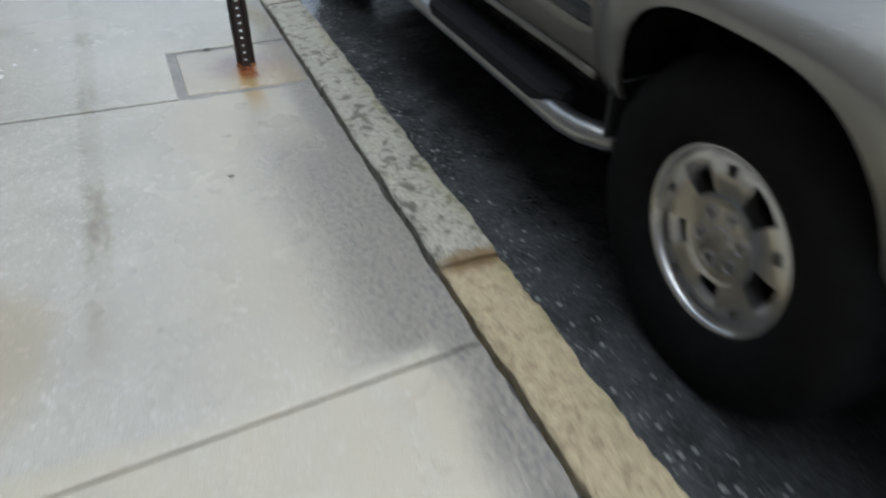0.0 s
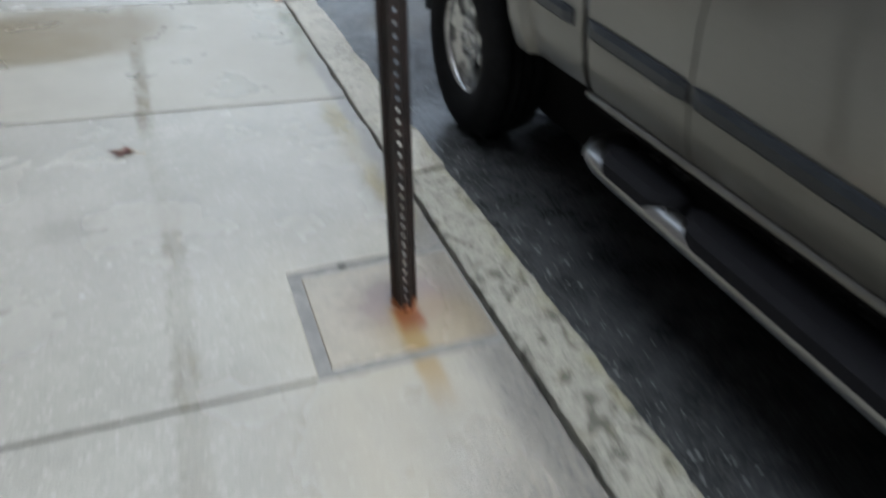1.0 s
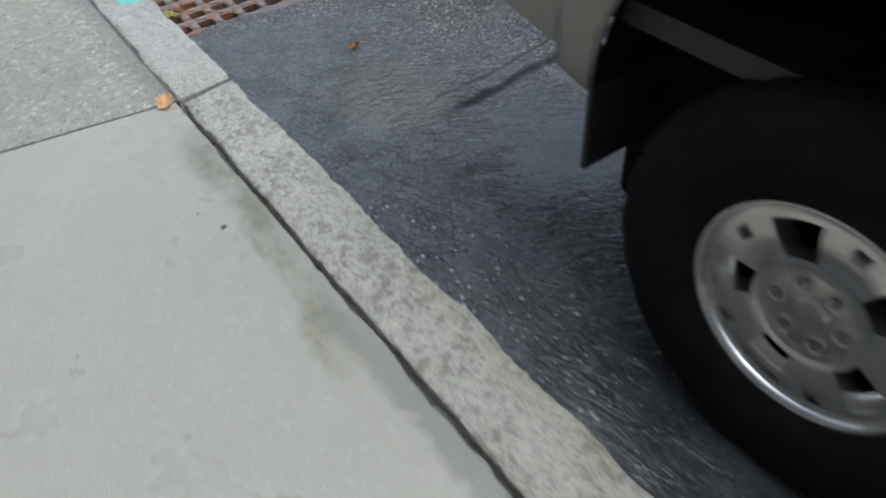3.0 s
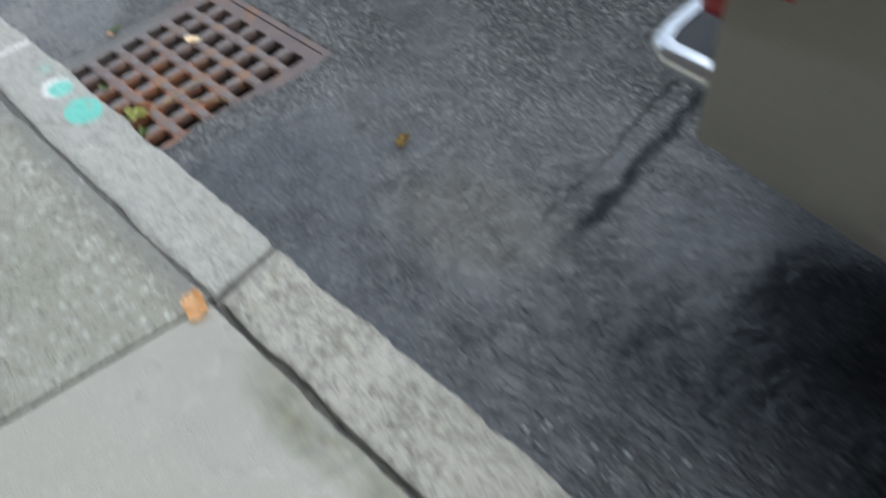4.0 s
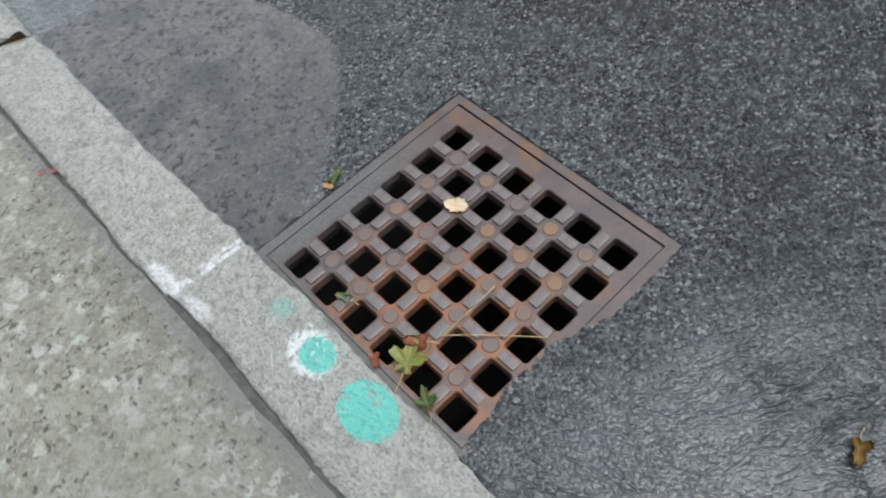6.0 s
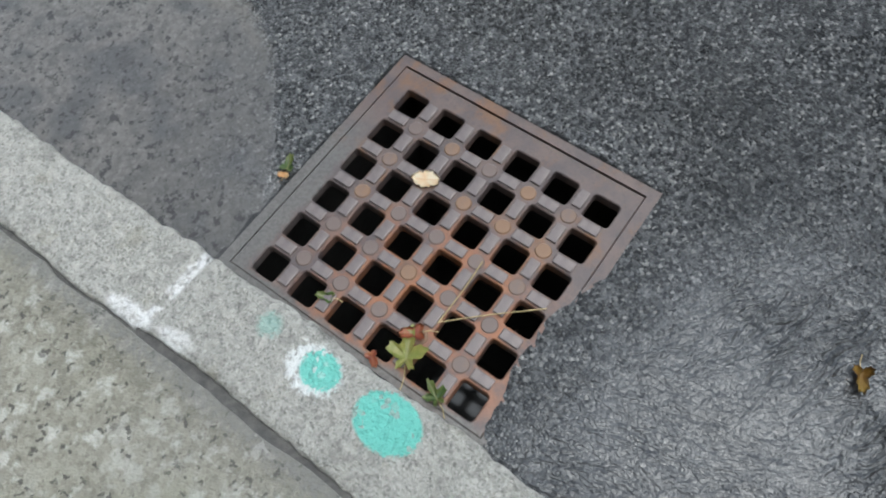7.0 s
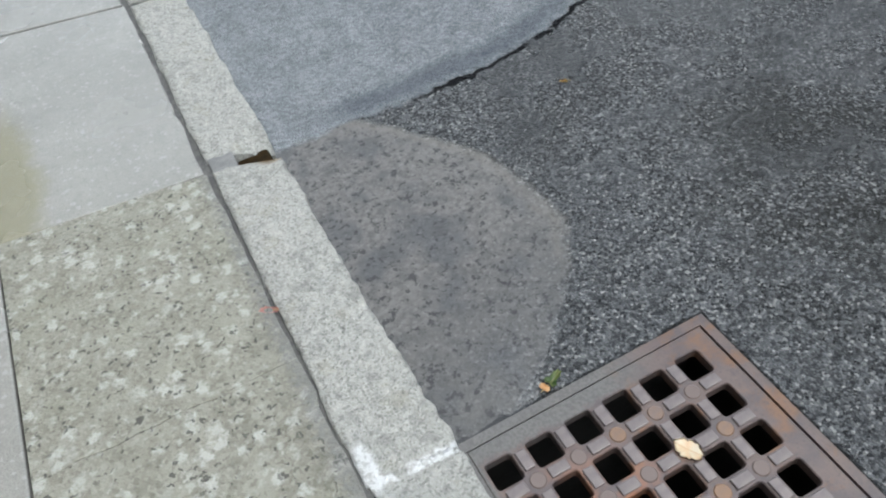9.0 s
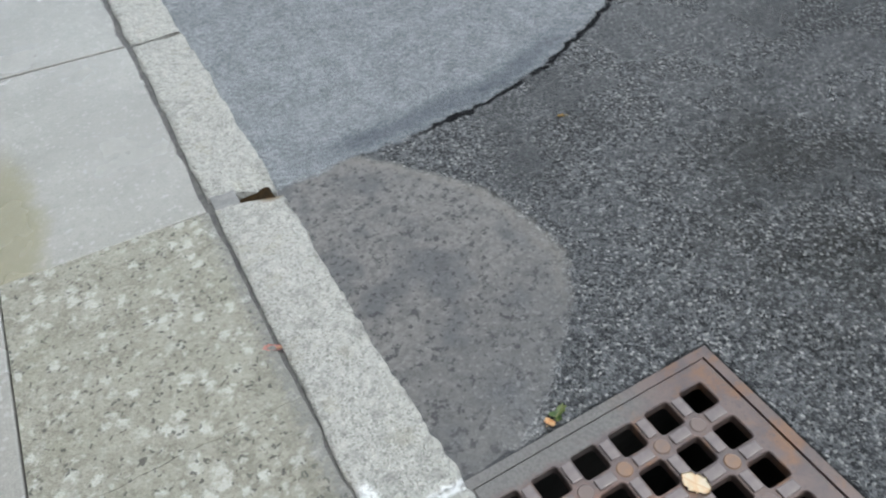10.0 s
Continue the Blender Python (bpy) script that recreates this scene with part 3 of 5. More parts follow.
# ---- building helpers ----
def mesh_ob(name, bm, material, parent=None, label="", smooth=False):
    me = bpy.data.meshes.new(name)
    bmesh.ops.recalc_face_normals(bm, faces=bm.faces)
    bm.to_mesh(me)
    bm.free()
    if smooth:
        me.polygons.foreach_set("use_smooth", [True] * len(me.polygons))
    me.materials.append(material)
    ob = new(name, me)
    ob.parent = parent
    if label:
        ob["label"] = label
    return ob


part = mesh_ob


def data_ob(name, verts, faces, material, parent=None, smooth=False):
    me = bpy.data.meshes.new(name)
    me.from_pydata(verts, [], faces)
    me.update()
    if smooth:
        me.polygons.foreach_set("use_smooth", [True] * len(me.polygons))
    me.materials.append(material)
    ob = new(name, me)
    ob.parent = parent
    return ob


def box(bm, x0, x1, y0, y1, z0, z1, bevel=0.0, segments=2):
    made = bmesh.ops.create_cube(bm, size=1.0, matrix=Matrix.LocRotScale(
        ((x0 + x1) / 2, (y0 + y1) / 2, (z0 + z1) / 2), None, (x1 - x0, y1 - y0, z1 - z0)))
    if bevel:
        edges = {e for v in made["verts"] for e in v.link_edges}
        bmesh.ops.bevel(bm, geom=list(edges), offset=bevel, segments=segments, profile=0.5, affect="EDGES")
    return bm


def boxed(*args, **kw):
    return box(bmesh.new(), *args, **kw)


def sweep(path, radius, sides=14, squash=1.0):
    """A closed tube along a list of points; radius may be a number or one for each point."""
    bm = bmesh.new()
    rings = []
    pts = [Vector(p) for p in path]
    for i, p in enumerate(pts):
        d = (pts[min(i + 1, len(pts) - 1)] - pts[max(i - 1, 0)]).normalized()
        side = d.cross(Vector((0, 0, 1)))
        side = side.normalized() if side.length > 1e-4 else Vector((1, 0, 0))
        up = side.cross(d)
        r = radius[i] if isinstance(radius, (list, tuple)) else radius
        rings.append([bm.verts.new(p + side * (r * math.cos(a)) + up * (r * squash * math.sin(a)))
                      for a in [2 * math.pi * j / sides for j in range(sides)]])
    for a, b in zip(rings, rings[1:]):
        for j in range(sides):
            bm.faces.new((a[j], a[(j + 1) % sides], b[(j + 1) % sides], b[j]))
    bm.faces.new(rings[0])
    bm.faces.new(rings[-1][::-1])
    return bm


def lathe(profile, segments=64, axis_x=True):
    """Turn (radius, offset) pairs round the x axis into a closed ring."""
    bm = bmesh.new()
    rings = []
    for i in range(segments):
        a = 2 * math.pi * i / segments
        rings.append([bm.verts.new((o, r * math.cos(a), r * math.sin(a))) for r, o in profile])
    n = len(profile)
    for i in range(segments):
        a, b = rings[i], rings[(i + 1) % segments]
        for j in range(n):
            bm.faces.new((a[j], a[(j + 1) % n], b[(j + 1) % n], b[j]))
    return bm


def slab_shape(outline, z0, z1, bevel=0.004, cuts=None):
    """A prism over an outline of (x, y), with its upper edge eased."""
    bm = bmesh.new()
    low = bm.faces.new([bm.verts.new((x, y, z0)) for x, y in outline])
    up = bmesh.ops.extrude_face_region(bm, geom=[low])
    verts = [g for g in up["geom"] if isinstance(g, bmesh.types.BMVert)]
    for v in verts:
        v.co.z = z1
    if bevel:
        edges = [e for e in bm.edges if all(abs(v.co.z - z1) < 1e-6 for v in e.verts)]
        bmesh.ops.bevel(bm, geom=edges, offset=bevel, segments=2, profile=0.5, affect="EDGES")
    return bm


# ---- ground: road, catch basin opening ----
ROAD_Z = -0.15
GX0, GX1, GY0, GY1 = 0.028, 0.630, -0.078, 0.552


def lines(*spans):
    out = []
    for a, b, step in spans:
        out += list(np.arange(a, b - step * 0.4, step))
    return np.array(out + [spans[-1][1]])


def build_road():
    xs = lines((-400, -40, 60), (-40, -4, 6), (-4, -0.2, 0.95), (-0.2, GX0, 0.038), (GX0, GX1, 0.0301), (GX1, 3.0, 0.0474), (3.0, 12, 1.5), (12, 60, 8), (60, 400, 68))
    ys = lines((-400, -40, 60), (-40, -8, 4), (-8, GY0, 0.066), (GY0, GY1, 0.0315), (GY1, 4.0, 0.0493), (4.0, 12, 1), (12, 60, 8), (60, 400, 68))
    verts, faces, index = [], [], {}
    for i, x in enumerate(xs):
        for j, y in enumerate(ys):
            near = -0.3 < x < 3 and -8 < y < 4
            h = (noise.noise((x * 2.1, y * 2.1, 0.3)) * 0.004 + noise.noise((x * 9, y * 9, 1.7)) * 0.0012) if near else 0.0
            d = max(GX0 - x, x - GX1, GY0 - y, y - GY1)
            h *= min(1.0, max(0.0, d / 0.12))
            crown = 0.0 if x < 0 else min(x, 4.0) * 0.004
            verts.append((x, y, ROAD_Z + h + crown if x > -3 else ROAD_Z))
            index[i, j] = len(verts) - 1
    for i in range(len(xs) - 1):
        for j in range(len(ys) - 1):
            mx, my = (xs[i] + xs[i + 1]) / 2, (ys[j] + ys[j + 1]) / 2
            if GX0 < mx < GX1 and GY0 < my < GY1:
                continue
            faces.append((index[i, j], index[i + 1, j], index[i + 1, j + 1], index[i, j + 1]))
    ob = data_ob("road", verts, faces, ASPHALT, smooth=True)
    tagged(ob, "wet dark asphalt road with a stream in the gutter", "road", kind="structure")


build_road()

# ---- kerb of granite stones ----
kerb = tagged(new("kerb"), "rough split granite kerb of long stones", "kerb", kind="structure")


def kerb_stone(y0, y1, xin, xout, material, seed, drop=0.0, skew0=0.0, skew1=0.0, notch=0.0, ragged=0.010):
    """A long split-faced stone: top, road face and back, with uneven arrises."""
    ny, verts, faces = max(8, int((y1 - y0) / 0.012)), [], []
    section = [(0.0, -0.42), (0.0, -0.12), (0.0, -0.012), (0.006, -0.003), (0.016, 0.0), (0.13, 0.0), (0.26, 0.0), (0.39, 0.0), (0.52, 0.0), (0.65, 0.0), (0.78, 0.0), (0.89, 0.0),
               (0.982, 0.0), (0.994, -0.004), (1.0, -0.014), (1.0, -0.06), (1.0, -0.13), (1.0, -0.42)]
    for i in range(ny + 1):
        for j, (u, z) in enumerate(section):
            y = y0 + (y1 - y0) * i / ny
            y += (u - 0.5) * (skew0 * math.exp(-(y - y0) / 0.12) + skew1 * math.exp(-(y1 - y) / 0.12))
            cut = notch * max(0.0, u - 0.45) / 0.55 * math.exp(-((i * (y1 - y0) / ny) / 0.035) ** 2) if z > -0.1 else 0.0
            end = 0.012 * (math.exp(-i / 1.3) + math.exp(-(ny - i) / 1.3)) if j in range(3, 15) else 0.0
            e = noise.noise((y * 9, seed * 3.1, u * 2)) * ragged + noise.noise((y * 34, seed, u * 3)) * ragged * 0.5 + noise.noise((y * 85, seed + 3, u * 3)) * ragged * 0.4
            e += min(0.0, noise.noise((y * 5, seed * 7.7, u * 4)) + 0.25) * ragged * 1.6
            x = xin + (xout - xin) * u + (e if u > 0.9 else -e * 0.7 if u < 0.1 else 0)
            zz = z - drop - cut - end * 0.5 + noise.noise((x * 13, y * 13, seed)) * 0.0034 + noise.noise((x * 38, y * 38, seed)) * 0.0022
            verts.append((x, y, zz))
    n = len(section)
    for i in range(ny):
        for j in range(n - 1):
            faces.append((i * n + j, i * n + j + 1, (i + 1) * n + j + 1, (i + 1) * n + j))
    faces.append(tuple(range(n)))
    faces.append(tuple(ny * n + j for j in range(n - 1, -1, -1)))
    ob = data_ob("kerb_stone", verts, faces, material, kerb, smooth=False)
    me = ob.data
    me.polygons.foreach_set("use_smooth", [True] * (len(faces) - 2) + [False] * 2)
    return ob


for row in ((-9.6, -7.4, -0.150, 0.0, GRANITE_MOSSY, 1, 0.0), (-7.39, -4.803, -0.150, 0.0, GRANITE_TAN, 2, 0.002),
            (-4.795, -2.866, -0.150, 0.002, GRANITE_MOSSY, 3, 0.0, 0.0, 0.03), (-2.838, -0.697, -0.153, 0.008, GRANITE_LIGHT, 4, 0.004, 0.05, 0.03),
            (-0.682, 0.4845, -0.158, 0.008, GRANITE, 5, 0.0, 0.015, -0.012), (0.4870, 1.406, -0.166, 0.002, GRANITE, 6, 0.0, -0.012, -0.055),
            (1.462, 2.385, -0.168, 0.0, GRANITE, 7, 0.002, 0.0, -0.01, 0.05), (2.397, 4.6, -0.170, 0.0, GRANITE, 8, 0.0, -0.01),
            (4.61, 6.8, -0.170, 0.0, GRANITE, 9, 0.0)):
    kerb_stone(*row)
part("joint_mortar", boxed(-0.158, -0.003, 0.478, 0.4935, -0.2, -0.004, bevel=0.002), GRANITE, kerb)
part("joint_mortar", boxed(-0.163, -0.098, 1.395, 1.480, -0.3, -0.0045, bevel=0.004), MORTAR, kerb)
part("joint_mortar", boxed(-0.104, -0.010, 1.350, 1.478, -0.3, -0.034, bevel=0.010), SOIL, kerb)
part("joint_soil", boxed(-0.148, -0.040, -2.875, -2.828, -0.3, -0.022, bevel=0.006), SOIL, kerb)
part("kerb_run", boxed(-0.16, 0.0, -60, -9.61, -0.42, 0.0, bevel=0.008), GRANITE, kerb)
part("kerb_run", boxed(-0.17, 0.0, 6.81, 60, -0.42, 0.0, bevel=0.008), GRANITE, kerb)

# ---- sidewalk of cast slabs over a gritty bed ----
pavement = tagged(new("pavement"), "wet concrete sidewalk slabs with dark open joints", "sidewalk", kind="structure")
part("joint_bed", boxed(-60, -0.172, -60, 60, -0.30, -0.020), GRIT, pavement)
part("gap_bed", boxed(-0.171, -0.130, -60, -0.69, -0.30, -0.034), GRIT, pavement)
part("gap_filler", boxed(-0.195, -0.150, -0.688, 60, -0.30, -0.0085), GRIT, pavement)
EDGE = -0.167
FAR = -2.6
slabs = [
    [(FAR, -6.56), (EDGE, -6.50), (EDGE, -5.064), (FAR, -5.27)],
    [(FAR, -5.262), (EDGE, -5.056), (EDGE, -3.716), (FAR, -3.655)],
    [(FAR, -3.637), (-0.600, -3.694), (-0.600, -3.288), (EDGE, -3.288), (EDGE, -2.176), (FAR, -1.93)],
    [(FAR, -1.918), (EDGE, -2.162), (EDGE, -0.703), (FAR, -0.34)],
    [(FAR, -0.326), (-0.655, -0.614), (-0.673, 0.75), (FAR, 0.78)],
    [(FAR, 0.792), (-0.673, 0.762), (-0.671, 1.470), (FAR, 1.56)],
    [(FAR, 1.57), (-0.182, 1.422), (-0.182, 2.392), (FAR, 2.70)],
    [(FAR, 2.715), (-0.188, 2.404), (-0.188, 3.85), (FAR, 4.0)],
]


def ragged(outline):
    """The outline with its straight edge along the kerb broken into an uneven one."""
    out = []
    for (x0, y0), (x1, y1) in zip(outline, outline[1:] + outline[:1]):
        out.append((x0, y0))
        if abs(x0 - x1) < 0.02 and x0 > -0.21:
            n = int(abs(y1 - y0) / 0.035)
            for q in range(1, n):
                y = y0 + (y1 - y0) * q / n
                out.append((x0 + (x1 - x0) * q / n + 0.010 * noise.noise((y * 7, 4.0, 0)) + 0.006 * noise.noise((y * 26, 1.0, 0)), y))
    return out


for i, outline in enumerate(slabs):
    outline = ragged(outline)
    part("slab", slab_shape(outline, -0.10, 0.0), CONCRETE, pavement)
seam = [(-0.668 + 0.495 * q / 24, 0.795 + 0.006 * noise.noise((q * 0.35, 2.0, 0)) + 0.004 * noise.noise((q * 1.1, 5.0, 0))) for q in range(25)]
for outline in ([(-0.650, -0.619), (-0.166, -0.696), (-0.171, 0.780)] + [(x, y - 0.0004) for x, y in reversed(seam)],
                [(x, y + 0.0004) for x, y in seam] + [(-0.173, 0.81), (-0.178, 1.418), (-0.667, 1.462)]):
    part("slab", slab_shape(ragged(outline), -0.10, -0.001, 0.0014), AGGREGATE, pavement, "coarse exposed-aggregate concrete slab")
part("footing_slab", slab_shape([(-0.568, -3.676), (-0.172, -3.684), (-0.172, -3.318), (-0.568, -3.318)], -0.10, -0.001, 0.004), CONCRETE, pavement)
part("mortar_joint", slab_shape([(-0.604, -3.712), (-0.166, -3.722), (-0.166, -3.284), (-0.604, -3.284)], -0.10, -0.005, 0.0), MORTAR, pavement)
part("sidewalk_beyond", boxed(-2.6, -0.19, 4.012, 60, -0.1, 0.0, bevel=0.004), CONCRETE, pavement)
part("sidewalk_behind", boxed(-2.6, EDGE, -60, -6.575, -0.1, 0.0, bevel=0.004), CONCRETE, pavement)

# ---- plain unseen wall, added to close the sidewalk side and block sky light ----
part_wall = boxed(-3.1, -2.62, -40, 9.0, -0.3, 7.5)
WALL_BROWN = mat_simple("dull_brown_wall", (0.105, 0.092, 0.082), (0.145, 0.128, 0.115), 5.0, 0.8, 0.0, 0.004)
tagged(mesh_ob("shade_wall_sidewalk", part_wall, WALL_BROWN), "plain brown unseen wall behind the sidewalk, added to block sky light", "wall", kind="structure")
# unseen low wall across the road, added to keep horizon light from under the truck
tagged(mesh_ob("shade_wall_opposite", boxed(12.0, 12.5, -40, 40, -0.3, 4.2), WALL_BROWN), "plain brown unseen wall across the road, added to block low sky light", "wall", kind="structure")

# ---- catch basin and grating ----
basin = tagged(new("catch_basin"), "concrete catch basin shaft under the road, coloured near black for shade", "drain", kind="structure")
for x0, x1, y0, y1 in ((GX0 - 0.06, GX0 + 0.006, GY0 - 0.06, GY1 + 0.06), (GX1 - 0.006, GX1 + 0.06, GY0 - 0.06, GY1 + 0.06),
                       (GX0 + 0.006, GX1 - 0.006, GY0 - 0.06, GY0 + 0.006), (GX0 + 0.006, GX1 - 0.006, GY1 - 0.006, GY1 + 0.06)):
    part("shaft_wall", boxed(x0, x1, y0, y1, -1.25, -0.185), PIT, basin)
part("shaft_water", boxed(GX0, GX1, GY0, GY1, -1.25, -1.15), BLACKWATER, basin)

PX, PY, HX, HY = 0.0900, 0.0920, 0.081, 0.0
HOLE = 0.057


def build_grate():
    g = tagged(new("storm_drain_grate"), "rusted cast-iron storm drain grate with square openings, set in the gutter", "grate")
    z = ROAD_Z + 0.002
    # seat frame
    bm = bmesh.new()
    w = 0.022
    box(bm, GX0, GX1, GY0, GY0 + w, z - 0.10, z)
    box(bm, GX0, GX1, GY1 - w, GY1, z - 0.10, z)
    box(bm, GX0, GX0 + w * 0.5, GY0 + w, GY1 - w, z - 0.10, z)
    box(bm, GX1 - w, GX1, GY0 + w, GY1 - w, z - 0.10, z)
    part("seat_frame", bm, IRON, g)
    # plate with six by six openings
    x0, x1, y0, y1 = GX0 + 0.0116, GX1 - w - 0.004, GY0 + w + 0.001, GY1 - w - 0.001
    xs, ys = [x0], [y0]
    for a in range(6):
        xs += [HX + a * PX - HOLE / 2, HX + a * PX + HOLE / 2]
        ys += [HY + a * PY - HOLE / 2, HY + a * PY + HOLE / 2]
    xs.append(x1)
    ys.append(y1)
    bm = bmesh.new()
    grid = {(i, j): bm.verts.new((x, y, z)) for i, x in enumerate(xs) for j, y in enumerate(ys)}
    for i in range(13):
        for j in range(13):
            if not (i % 2 and j % 2):
                bm.faces.new((grid[i, j], grid[i + 1, j], grid[i + 1, j + 1], grid[i, j + 1]))
    bm.normal_update()
    up = bmesh.ops.extrude_face_region(bm, geom=list(bm.faces))
    for v in [q for q in up["geom"] if isinstance(q, bmesh.types.BMVert)]:
        v.co.z = z - 0.024
    corner = [e for e in bm.edges if abs(e.verts[0].co.z - e.verts[1].co.z) > 0.01 and
              x0 + 0.01 < e.verts[0].co.x < x1 - 0.01 and y0 + 0.01 < e.verts[0].co.y < y1 - 0.01]
    bmesh.ops.bevel(bm, geom=corner, offset=0.007, segments=2, profile=0.5, affect="EDGES")
    rim = [e for e in bm.edges if all(v.co.z > z - 0.001 for v in e.verts) and len(e.link_faces) == 2 and
           abs(e.calc_face_angle(0.0)) > 1.0]
    bmesh.ops.bevel(bm, geom=rim, offset=0.0022, segments=1, affect="EDGES")
    part("plate", bm, IRON, g)
    # cast pads on the bars and round bosses where they cross
    def raised(nx, ny, hgt):
        bm = bmesh.new()
        box(bm, -nx / 2, nx / 2, -ny / 2, ny / 2, 0.0, hgt, bevel=0.0026, segments=2)
        return bm
    first = {}
    for a in range(6):
        for b in range(6):
            for kind, ok, px, py, sx, sy in (("x", a < 5, HX + (a + 0.5) * PX, HY + b * PY, 0.023, 0.042),
                                             ("y", b < 5, HX + a * PX, HY + (b + 0.5) * PY, 0.042, 0.023)):
                if not ok:
                    continue
                if kind not in first:
                    first[kind] = part("tread_pad", raised(sx, sy, 0.0048), PAD_IRON, g)
                    ob = first[kind]
                else:
                    ob = new("tread_pad", first[kind].data)
                    ob.parent = g
                ob.location = (px, py, z)
            if a < 5 and b < 5:
                if "o" not in first:
                    bm = bmesh.new()
                    bmesh.ops.create_cone(bm, cap_ends=True, segments=18, radius1=0.0165, radius2=0.0145, depth=0.0022,
                                          matrix=Matrix.Translation((0, 0, 0.0011)))
                    first["o"] = ob = part("boss", bm, BOSS, g)
                else:
                    ob = new("boss", first["o"].data)
                    ob.parent = g
                ob.location = (HX + (a + 0.5) * PX, HY + (b + 0.5) * PY, z)
    return g


build_grate()

# ---- parked pickup truck ----
HUB_F, HUB_R = (-5.158, 0.198), (-2.292, 0.216)
# wheel openings: middle, half width, height of the crown, foot
OPENINGS = ((-5.130, 0.360, 0.625, 0.20), (-2.300, 0.468, 0.745, 0.216))
MIDDLE = 1.135


def crown(y):
    """The height of the wheel opening's edge at y, or nothing where there is none."""
    for mid, half, up, low in OPENINGS:
        if abs(y - mid) < half:
            return low + (up - low) * (1 - (abs(y - mid) / half) ** 3) ** (1 / 3)
    return 0.0


def crown_points(mid, half, up, low, n=41):
    out = []
    for a in np.linspace(0, math.pi, n):
        c, q = math.cos(a), math.sin(a)
        r = (abs(c) ** 3 + abs(q) ** 3) ** (-1 / 3)
        out.append((mid + half * r * c, low + (up - low) * r * q))
    return out


def side_x(y, z):
    """How far out the body side stands (road side of the kerb), by height, with the flares round the arches."""
    x = float(np.interp(z, (0.28, 0.33, 0.37, 0.42, 0.52, 0.66, 0.80, 0.90, 0.97, 1.00), (0.350, 0.316, 0.296, 0.281, 0.265, 0.256, 0.261, 0.274, 0.296, 0.325)))
    if y < -4.70:
        a, c = min(1.0, (-4.70 - y) / 0.16), min(1.0, max(0.0, (z - 0.635) / 0.15))
        x += 0.075 * a * c * c * (3 - 2 * c)
    for (mid, half, up, low), width in zip(OPENINGS, (0.34, 0.07)):
        d = (abs((y - mid) / half) ** 3 + abs(max(z - low, 0.0) / (up - low)) ** 3) ** (1 / 3)
        f = min(1.0, max(0.0, ((1.40 if width > 0.1 else 1.22) - d) / width))
        x -= (0.055 if width > 0.1 and z > 0.5 else 0.028) * f * f * (3 - 2 * f) if width < 0.1 else (0.020 + 0.035 * min(1.0, max(0.0, (z - 0.42) / 0.2))) * f * f * (3 - 2 * f)
    return x


def skin(y0, y1, low, top, rows=22, near=True, step=0.03, thick=0.014):
    """A body panel between two heights, following the side's curve, with folded edges."""
    ys = set(np.linspace(y0, y1, max(6, int((y1 - y0) / step))))
    for opening in OPENINGS:
        ys |= {y for y, z in crown_points(*opening) if y0 < y < y1}
        ys |= {opening[0] + e * opening[1] * q for e in (-1, 1) for q in (1.10, 1.14, 1.17, 1.20, 1.23) if y0 < opening[0] + e * opening[1] * q < y1}
    ys = sorted(ys)

    def foot(y):
        return max(low(y), crown(y))

    def place(x, y, z):
        return (x if near else 2 * MIDDLE - x, y, z)
    bm = bmesh.new()
    outer = [[bm.verts.new(place(side_x(y, z), y, z)) for z in np.linspace(foot(y), top(y), rows)] for y in ys]
    for a, b in zip(outer, outer[1:]):
        for j in range(rows - 1):
            bm.faces.new((a[j], a[j + 1], b[j + 1], b[j])).smooth = True
    ring = [c[0] for c in outer] + outer[-1][1:] + [c[-1] for c in outer[-2::-1]] + outer[0][-2:0:-1]
    back = []
    for v in ring:
        inset = thick if near else -thick
        back.append((bm.verts.new(v.co), bm.verts.new(v.co + Vector((inset, 0, 0)))))
    for (a, b), (c, d) in zip(back, back[1:] + back[:1]):
        bm.faces.new((a, b, d, c))
    return bm


def panel(name, y0, y1, low, top, parent, label="", near=True, **kw):
    bm = skin(y0, y1, low, top, near=near, **kw)
    me = bpy.data.meshes.new(name)
    bm.to_mesh(me)
    bm.free()
    me.materials.append(PAINT)
    ob = new(name, me)
    ob.parent = parent
    if label:
        ob["label"] = label
    return ob


def strip(y0, y1, near=True):
    """The protective moulding, which falls slightly towards the front, with eased ends."""
    bm, rings = bmesh.new(), []
    ys = np.linspace(y0, y1, max(8, int((y1 - y0) / 0.04)))
    for y in ys:
        up = 0.578 + 0.041 * (y + 2.79)
        e = min(1.0, min(y - y0, y1 - y) / 0.02)
        h, out = 0.047, 0.016 * (0.35 + 0.65 * math.sqrt(max(0.0, e)))
        ring = []
        for u, o in ((0.0, -0.004), (0.02, out * 0.7), (0.2, out), (0.7, out), (0.97, out * 0.6), (1.0, -0.004)):
            z = up - h + h * u
            x = side_x(y, z) - o
            ring.append(bm.verts.new((x if near else 2 * MIDDLE - x, y, z)))
        rings.append(ring)
    for a, b in zip(rings, rings[1:]):
        for j in range(5):
            bm.faces.new((a[j], a[j + 1], b[j + 1], b[j]))
    bm.faces.new(rings[0])
    bm.faces.new(rings[-1])
    return bm


def arch_lip(opening, near=True):
    pts = []
    for y, z in crown_points(*opening):
        if z > 0.40:
            x = side_x(y, z) + 0.008
            pts.append((x if near else 2 * MIDDLE - x, y, z))
    return sweep(pts, 0.006, 8)


